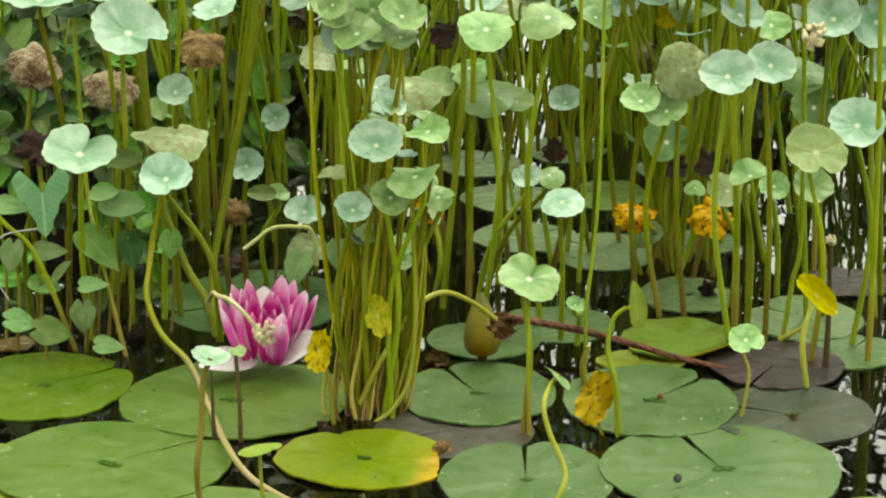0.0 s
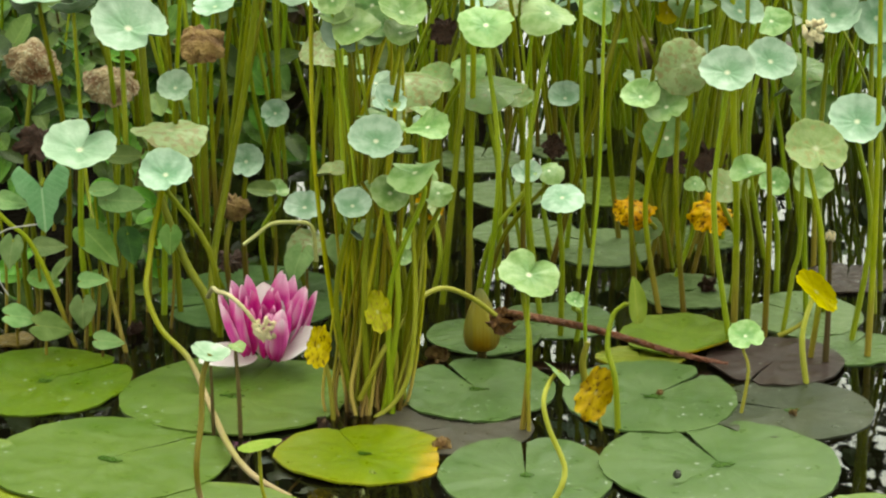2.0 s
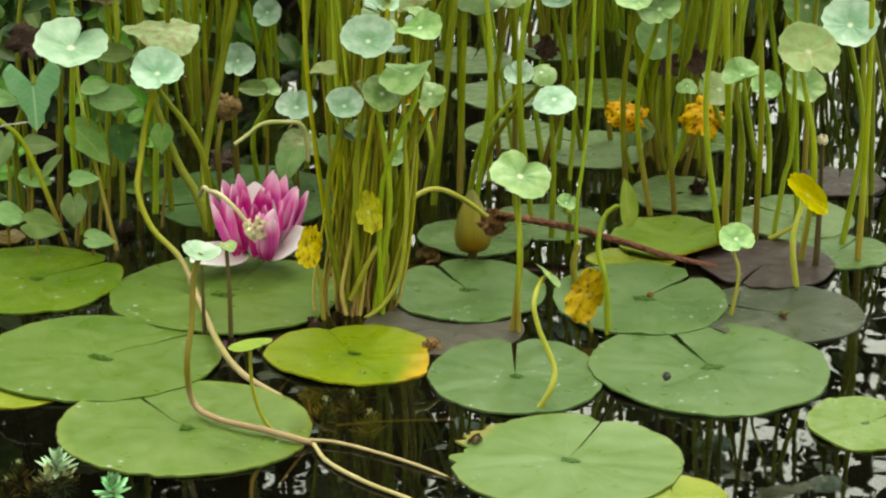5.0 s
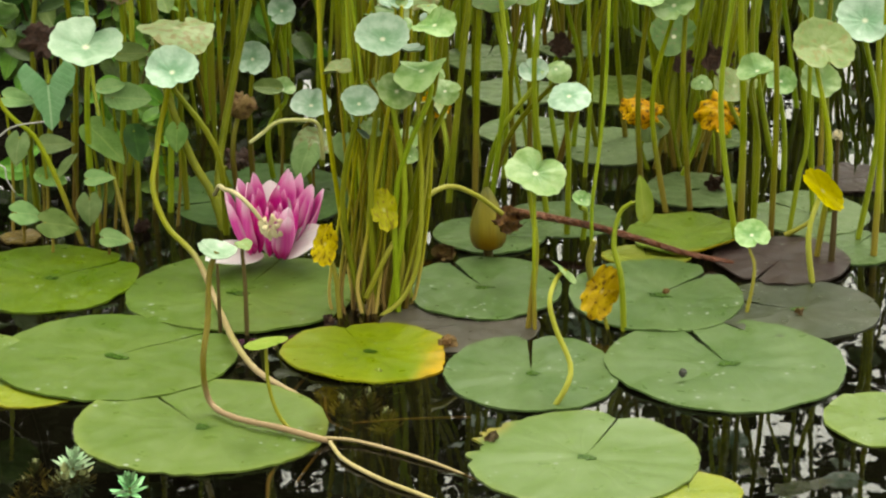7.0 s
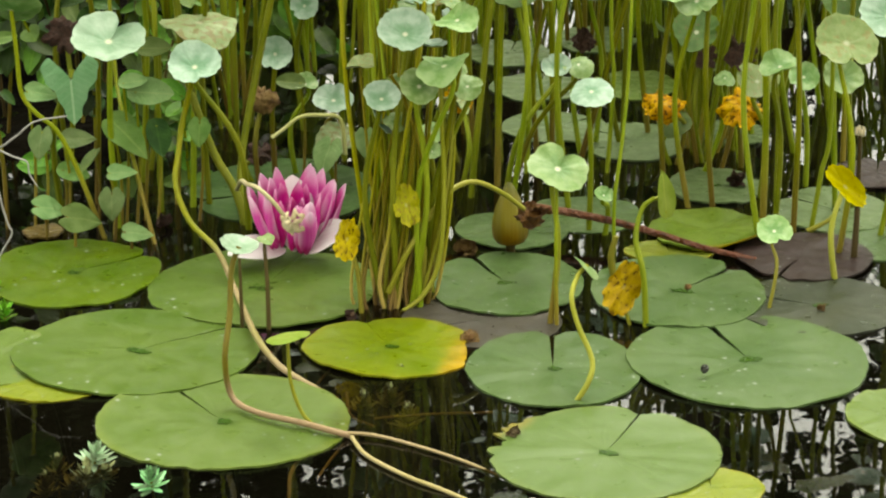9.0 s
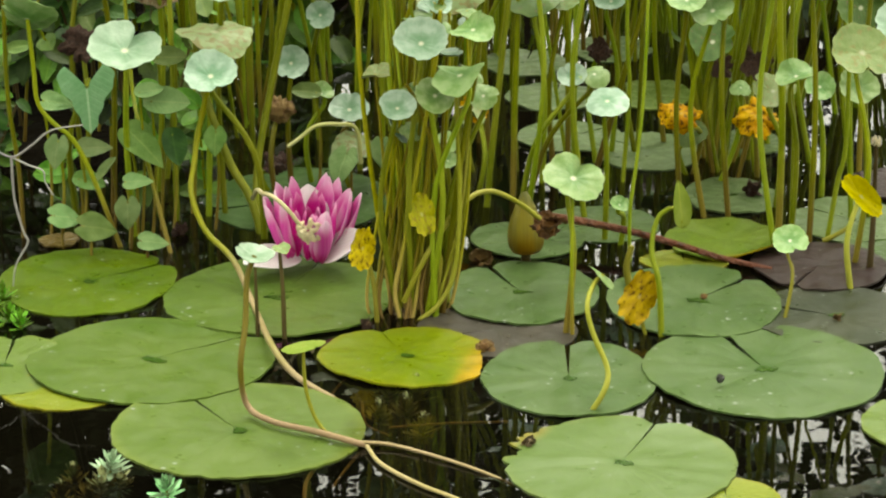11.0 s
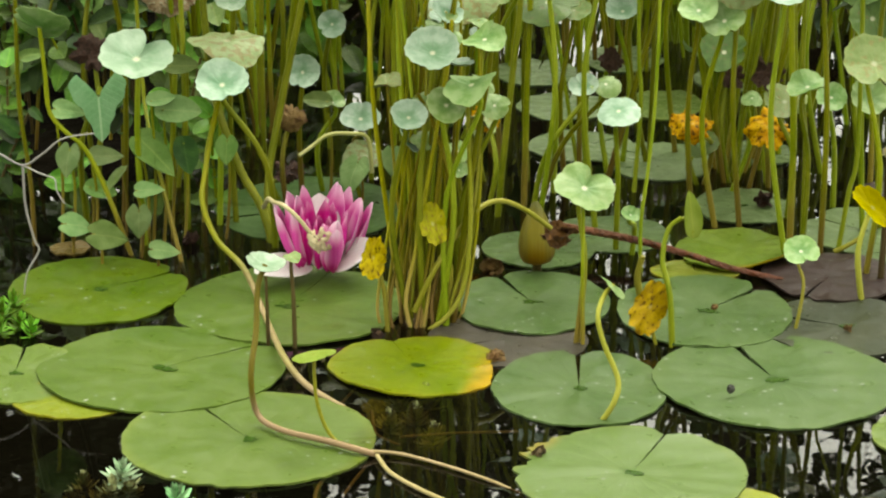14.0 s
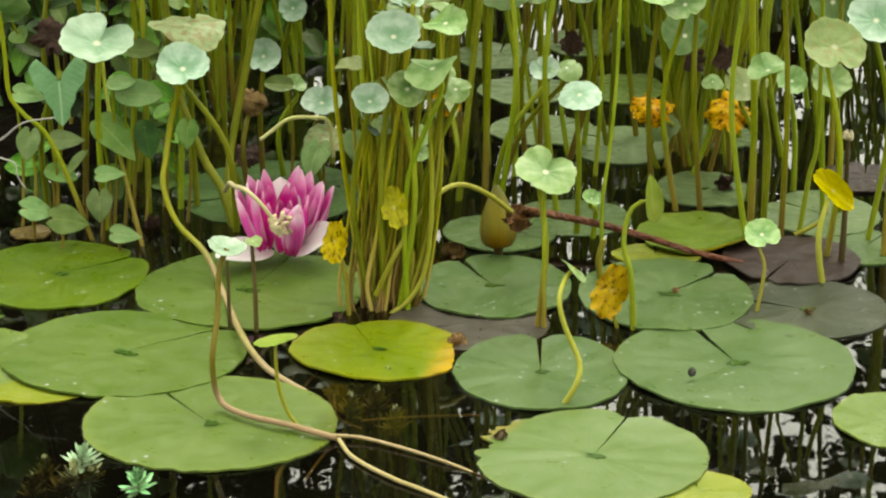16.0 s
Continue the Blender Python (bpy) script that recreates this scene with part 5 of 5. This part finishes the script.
strand('bent_stalk', 'bent yellow-green stalk in the crowded clump', 'stalk', [(-0.05, 2.919, -0.004), (-0.052, 2.919, 0.031), (-0.039, 2.919, 0.088), (-0.033, 2.919, 0.15), (-0.051, 2.919, 0.223), (-0.067, 2.919, 0.254)], 0.0024, 0.002, CLUMP_STEM)
shrivelled(0.083, 3.004, 0.07, 0.027, 'n', 'withered_bloom', 'brown withered bloom at the tip of an arching stalk', 4)
strand('dead_stalk', 'reddish brown dead stalk lying over the lily pads', 'stalk', [(0.079, 3.158, 0.03), (0.123, 3.144, 0.028), (0.179, 3.121, 0.024), (0.235, 3.09, 0.018), (0.277, 3.068, 0.012), (0.33, 3.055, 0.004)], 0.005, 0.003, DEAD)
strand('arching_stalk', 'pale arching stalk over the herbs', 'stalk', [(-0.129, 3.3, 0.044), (-0.134, 3.3, 0.086), (-0.155, 3.29, 0.095), (-0.18, 3.28, 0.096), (-0.198, 3.27, 0.085), (-0.212, 3.26, 0.077)], 0.0026, 0.002, PALE_LIME)
strand('arching_stalk', 'green stalk with a curled tip and upright leaf', 'stalk', [(0.198, 2.864, -0.002), (0.194, 2.864, 0.057), (0.186, 2.874, 0.091), (0.192, 2.884, 0.121), (0.205, 2.884, 0.134)], 0.0034, 0.0022, STEM)
oval_leaf(0.217, 2.884, 0.217, 2.884, 0.117, 0.044, 82, 24, LIME, 0, (-0.012, 0, 0.132), 'upright bright green leaf', 0.75)
pennywort(-0.192, 2.851, -0.194, 2.849, 0.1, 0.0095, 14, 'o', thick=0.0024, stem=STEM_BROWN, bend=(0, 0, 0))
strand('thin_stalk', 'thin brown stalk rising through the lily pads', 'stalk', [(-0.219, 2.85, -0.02), (-0.22, 2.85, 0.03), (-0.221, 2.851, 0.078)], 0.0024, 0.0016, STEM_BROWN)
strand('thin_stalk', 'thin olive stalk beside a pennywort leaf', 'stalk', [(0.106, 2.864, -0.02), (0.104, 2.868, 0.07), (0.104, 2.884, 0.155)], 0.0024, 0.0018, STEM_OLD)
strand('arching_stalk', 'lime stalk bending over a lily pad with a small leaf', 'stalk', [(0.117, 2.659, -0.001), (0.13, 2.659, 0.023), (0.133, 2.669, 0.042), (0.119, 2.679, 0.074), (0.113, 2.689, 0.099), (0.12, 2.709, 0.114), (0.129, 2.719, 0.12)], 0.003, 0.0022, STEM_LIME, leaf=('g', 0.0165, 30, 30, 0.5))
strand('arching_stalk', 'thin lime stalk with a small flat leaf', 'stalk', [(-0.13, 2.591, -0.002), (-0.146, 2.591, 0.02), (-0.155, 2.591, 0.049), (-0.157, 2.591, 0.078), (-0.157, 2.591, 0.095)], 0.002, 0.0016, STEM_LIME, leaf=('l', 0.021, -13, 0, 0.2))

# pennywort clump in the middle
clump(-0.06, 2.945, 20, 11, 0.028, 0.4, 0.52, 'pgg', 0.034)
rng = random.Random(31)
for i in range(18):
    # leaning stalks, bent near the mud, that end among the leaves above
    u, h, d = i / 17, rng.uniform(0.2, 0.34), rng.uniform(-0.02, 0.025)
    foot = -0.09 + 0.05 * u + rng.gauss(0, 0.006)
    top = -0.094 + 0.1 * u + rng.gauss(0, 0.016)
    strand('bent_stalk', 'straw-coloured stalk bent at its foot in the crowded clump', 'stalk',
           [(foot, 2.93 + d, -0.02), (foot + (u - 0.4) * 0.03, 2.928 + d, 0.02), (foot * 0.5 + top * 0.5 + (u - 0.4) * 0.03, 2.935 + d, h * 0.45), (top, 2.94 + d, h)],
           rng.uniform(0.0018, 0.0026), 0.0014, rng.choice((CLUMP_STEM, CLUMP_STEM, STEM_LIME, STEM_OLD)), 14, leaf=(rng.choice('gpog'), rng.uniform(0.012, 0.018), rng.gauss(24, 14), rng.gauss(0, 12), 1.0))

# pennywort stands behind
stand(0.3, 0.64, 3.3, 3.62, 46, 21, 0.3, 0.48, 'ppgoc')
stand(0.0, 0.32, 3.42, 4.0, 34, 23, 0.32, 0.5, 'ppgoc')
stand(-0.2, 0.02, 3.5, 3.8, 30, 25, 0.3, 0.5, 'ppgoc')
stand(-0.38, -0.2, 3.36, 3.7, 20, 27, 0.3, 0.5, 'pgc')
far_stand(0.2, 0.8, 3.6, 5.1, 170, 22, 0.14, 0.5, (2, 2, 3, 3, 3, 4))
far_stand(0.0, 0.34, 3.9, 5.1, 96, 24, 0.1, 0.5, (2, 2, 3, 3, 4))
far_stand(-0.28, 0.02, 3.75, 5.1, 84, 26, 0.12, 0.5, (2, 2, 3, 3, 4))
far_stand(-0.66, -0.2, 3.9, 5.1, 56, 28, 0.2, 0.5, (2, 3, 3))
far_stand(-0.3, 0.08, 3.95, 5.1, 80, 34, 0.05, 0.26, (2, 3, 3, 3, 4))
far_stand(0.3, 0.8, 3.8, 5.1, 90, 35, 0.05, 0.26, (2, 3, 3, 3, 4))
# unseen growth beyond the view, added to block the white sky mirrored between stalks
far_stand(-1.0, 1.2, 5.0, 6.4, 330, 29, 0.2, 0.62, (2, 3, 3, 3))

# herbs on the bank
rng = random.Random(77)
for i in range(48):
    shoot(rng.uniform(-0.74, -0.3), rng.uniform(3.27, 3.75), rng.uniform(0.14, 0.3), 100 + i, rng.uniform(0.026, 0.042), rng.choice((OVATE, OVATE, OVATE, OVATE_DARK, OVATE_PALE)))
for i in range(84):
    shoot(rng.uniform(-0.85, -0.25), rng.uniform(3.75, 4.7), rng.uniform(0.12, 0.36), 400 + i, rng.uniform(0.045, 0.066), rng.choice((OVATE, OVATE, OVATE_PALE, OVATE_DARK)))
for i in range(16):
    shoot(rng.uniform(-0.27, -0.1), rng.uniform(3.45, 4.3), rng.uniform(0.06, 0.16), 300 + i, rng.uniform(0.03, 0.045), rng.choice((OVATE, OVATE_PALE)))
oval_leaf(-0.383, 3.122, -0.382, 3.117, 0.058, 0.032, -70, 182, HEART, 3, label='grey-green heart-shaped leaf on a thin stalk at the bank')
oval_leaf(-0.458, 3.122, -0.465, 3.117, 0.041, 0.034, -14, 276, HEART, 3, roll=42.0)
oval_leaf(-0.423, 3.094, -0.429, 3.089, 0.039, 0.039, -12, 264, OVATE_PALE, 3, roll=48.0)
oval_leaf(-0.36, 3.085, -0.365, 3.08, 0.025, 0.033, -8, 268, HEART, 4, roll=48.0)
oval_leaf(-0.385, 3.14, -0.386, 3.135, 0.075, 0.032, 10, 272, HEART, 4, roll=40.0)
oval_leaf(-0.378, 3.169, -0.385, 3.164, 0.128, 0.059, -42, 228, OVATE_PALE, 4, roll=24.0)
oval_leaf(-0.362, 3.169, -0.357, 3.164, 0.161, 0.044, -6, 262, HEART, 1, roll=50.0)
oval_leaf(-0.374, 3.169, -0.37, 3.164, 0.171, 0.027, 6, 280, HEART, 1, roll=40.0)
oval_leaf(-0.438, 3.16, -0.438, 3.155, 0.108, 0.037, 6, 276, HEART, 4, roll=45.0)
oval_leaf(-0.465, 3.169, -0.463, 3.164, 0.114, 0.033, -60, 160, HEART, 3)
oval_leaf(-0.477, 3.169, -0.478, 3.164, 0.161, 0.036, -8, 262, HEART, 4, roll=45.0)
oval_leaf(-0.34, 3.188, -0.337, 3.183, 0.116, 0.038, -55, 200, OVATE_DARK, 1)
oval_leaf(-0.293, 3.188, -0.288, 3.183, 0.12, 0.029, -62, 176, OVATE_PALE, 3)
oval_leaf(-0.445, 3.169, -0.442, 3.164, 0.069, 0.032, -20, 250, OVATE_PALE, 1, roll=40.0)
oval_leaf(-0.407, 3.169, -0.404, 3.164, 0.089, 0.031, -35, 140, OVATE_PALE, 1, roll=20.0)
oval_leaf(-0.354, 3.188, -0.35, 3.183, 0.206, 0.033, 0, 268, OVATE_PALE, 1, roll=45.0)
oval_leaf(-0.106, 3.307, -0.105, 3.302, 0.07, 0.03, -66, 176, HEART, 3)
oval_leaf(-0.143, 3.287, -0.145, 3.282, 0.063, 0.041, -48, 150, HEART, 3)
oval_leaf(-0.181, 3.328, -0.182, 3.323, 0.124, 0.03, 4, 90, OVATE_PALE, 1, roll=-42.0)
arrow_leaf(-0.453, 3.228, -0.428, 3.158, 0.178, 0.052, -66, 198)

# twig, sprigs and small things
strand('twig', 'bleached white dead twig leaning at the bank', 'twig', [(-0.551, 2.995, 0.172), (-0.515, 2.995, 0.162), (-0.489, 2.995, 0.149), (-0.467, 2.995, 0.162), (-0.445, 2.995, 0.179), (-0.411, 2.995, 0.185)], 0.0014, 0.0008, TWIG)
strand('twig', 'bleached white dead twig leaning at the bank', 'twig', [(-0.489, 2.995, 0.149), (-0.471, 2.995, 0.14), (-0.456, 2.995, 0.134), (-0.454, 2.995, 0.121), (-0.446, 2.995, 0.106)], 0.001, 0.0007, TWIG)
strand('twig', 'bleached white dead twig leaning at the bank', 'twig', [(-0.489, 2.995, 0.149), (-0.488, 2.995, 0.103), (-0.48, 2.995, 0.065), (-0.476, 2.995, 0.052), (-0.49, 2.995, 0.026), (-0.495, 2.995, -0.01)], 0.0014, 0.0008, TWIG)
feather_sprig(-0.331, 2.497, 0.006, 0.021, 1, FEATHER, 'pale grey-green feathery sprig standing out of the water')
feather_sprig(-0.274, 2.45, 0.004, 0.02, 2, FEATHER_MINT, 'pale grey-green feathery sprig standing out of the water')
feather_sprig(-0.339, 2.488, -0.012, 0.023, 40, SUNKEN, 'brown feathery sprig under the water')
feather_sprig(-0.324, 2.501, -0.012, 0.021, 41, SUNKEN, 'brown feathery sprig under the water')
feather_sprig(-0.506, 2.926, 0, 0.021, 10, FEATHER_GREEN, 'bright green feathery sprig at the bank')
feather_sprig(-0.499, 2.951, 0, 0.021, 11, FEATHER_GREEN, 'bright green feathery sprig at the bank')
feather_sprig(-0.483, 2.893, 0, 0.02, 12, FEATHER_GREEN, 'bright green feathery sprig at the bank')
feather_sprig(-0.504, 2.876, 0, 0.02, 13, FEATHER_GREEN, 'bright green feathery sprig at the bank')
feather_sprig(-0.53, 2.925, 0, 0.021, 14, FEATHER_GREEN, 'bright green feathery sprig at the bank')
feather_sprig(-0.469, 2.877, 0, 0.02, 15, FEATHER_GREEN, 'bright green feathery sprig at the bank')
feather_sprig(-0.08, 2.735, -0.022, 0.023, 30, SUNKEN, 'dim feathery sprig under the water')
feather_sprig(-0.063, 2.699, -0.022, 0.022, 31, SUNKEN, 'dim feathery sprig under the water')
feather_sprig(-0.09, 2.684, -0.022, 0.022, 32, SUNKEN, 'dim feathery sprig under the water')
feather_sprig(-0.052, 2.742, -0.022, 0.023, 33, SUNKEN, 'dim feathery sprig under the water')
feather_sprig(-0.369, 2.525, -0.022, 0.021, 34, SUNKEN, 'dim feathery sprig under the water')
feather_sprig(-0.375, 2.487, -0.022, 0.021, 35, SUNKEN, 'dim feathery sprig under the water')
feather_sprig(-0.351, 2.5, -0.022, 0.021, 36, SUNKEN, 'dim feathery sprig under the water')
feather_sprig(-0.045, 2.65, -0.022, 0.022, 37, SUNKEN, 'dim feathery sprig under the water')
cream_bloom(0.415, 3.1, 0.369, 0.03, 8, 'cream flower head among the pennywort leaves')
cream_bloom(0.438, 3.062, 0.15, 0.012, 9, 'small whitish flower head on a stalk')
snail = tagged(new("snail_shell", lump_mesh("snail_shell", SNAIL, 0.0042, 0.0042, 0.0048, 0.2, 2)), "tiny dark snail shell on a lily pad", "snail shell")
snail.matrix_world = pose(0.247, 2.718, 0.012)
strand('side_stalk', 'short lime side stalk beside a yellow leaf', 'stalk', [(0.397, 3.155, 0.002), (0.411, 3.155, 0.009), (0.426, 3.155, 0.02), (0.431, 3.155, 0.038)], 0.0032, 0.0022, STEM_LIME)
shrivelled(0.01, 3.09, 0.006, 0.02, 't', 'withered_leaf', 'dark scrap of rotting leaf between the pads', 21, 4)
shrivelled(0.014, 2.816, 0.006, 0.014, 't', 'withered_leaf', 'brown curled scrap on a pad edge', 22, 4)
shrivelled(-0.108, 2.881, 0.006, 0.012, 'm', 'withered_leaf', 'dark scrap at the foot of the stalks', 23, 4)
shrivelled(0.248, 2.962, 0.006, 0.008, 't', 'withered_leaf', 'brown scrap on a lily pad', 24, 4)
shrivelled(0.33, 3.313, 0.006, 0.02, 'm', 'withered_leaf', 'dark scrap on a far lily pad', 25, 4)
shrivelled(0.055, 2.573, 0.006, 0.011, 'b', 'withered_leaf', 'torn brown edge of a lily pad', 26, 4)
shrivelled(0.386, 2.907, 0.006, 0.006, 't', 'withered_leaf', 'small dark knot on a bronze lily pad', 27, 4)
shrivelled(-0.333, 3.171, 0.006, 0.016, 'm', 'withered_leaf', 'dark leaf scrap at the bank', 28, 4)
shrivelled(-0.069, 2.916, 0.002, 0.016, 'b', 'withered_leaf', 'brown rotting matter at the foot of the stalks', 33, 4)
strand('runner', 'pale thin root hanging under a lily pad', 'runner', [(-0.143, 2.535, -0.003), (-0.151, 2.503, -0.006), (-0.151, 2.47, -0.01), (-0.151, 2.461, -0.02)], 0.002, 0.0015, CREAM_STEM)
strand('runner', 'thin pale root trailing under the water', 'runner', [(-0.105, 2.576, -0.008), (-0.117, 2.534, -0.008), (-0.126, 2.498, -0.008)], 0.0014, 0.0012, STEM_PALE)
strand('runner', 'thin pale root trailing under the water', 'runner', [(-0.126, 2.759, -0.008), (-0.138, 2.715, -0.008), (-0.131, 2.672, -0.008)], 0.0014, 0.0012, STEM_PALE)
strand('runner', 'thin pale root trailing under the water', 'runner', [(-0.082, 2.79, -0.008), (-0.047, 2.76, -0.008), (-0.013, 2.769, -0.008)], 0.0014, 0.0012, STEM_PALE)
strand('runner', 'thin pale root trailing under the water', 'runner', [(-0.078, 2.637, -0.008), (-0.023, 2.648, -0.008), (0.037, 2.653, -0.008)], 0.0014, 0.0012, STEM_PALE)
strand('runner', 'thin pale root trailing under the water', 'runner', [(-0.107, 2.701, -0.008), (-0.1, 2.644, -0.008), (-0.077, 2.617, -0.008)], 0.0014, 0.0012, STEM_PALE)
strand('side_stalk', 'short pale lime stub beside a speckled leaf', 'stalk', [(0.172, 3.003, 0), (0.168, 3.003, 0.026), (0.173, 3.003, 0.049)], 0.0042, 0.003, STEM_LIME)
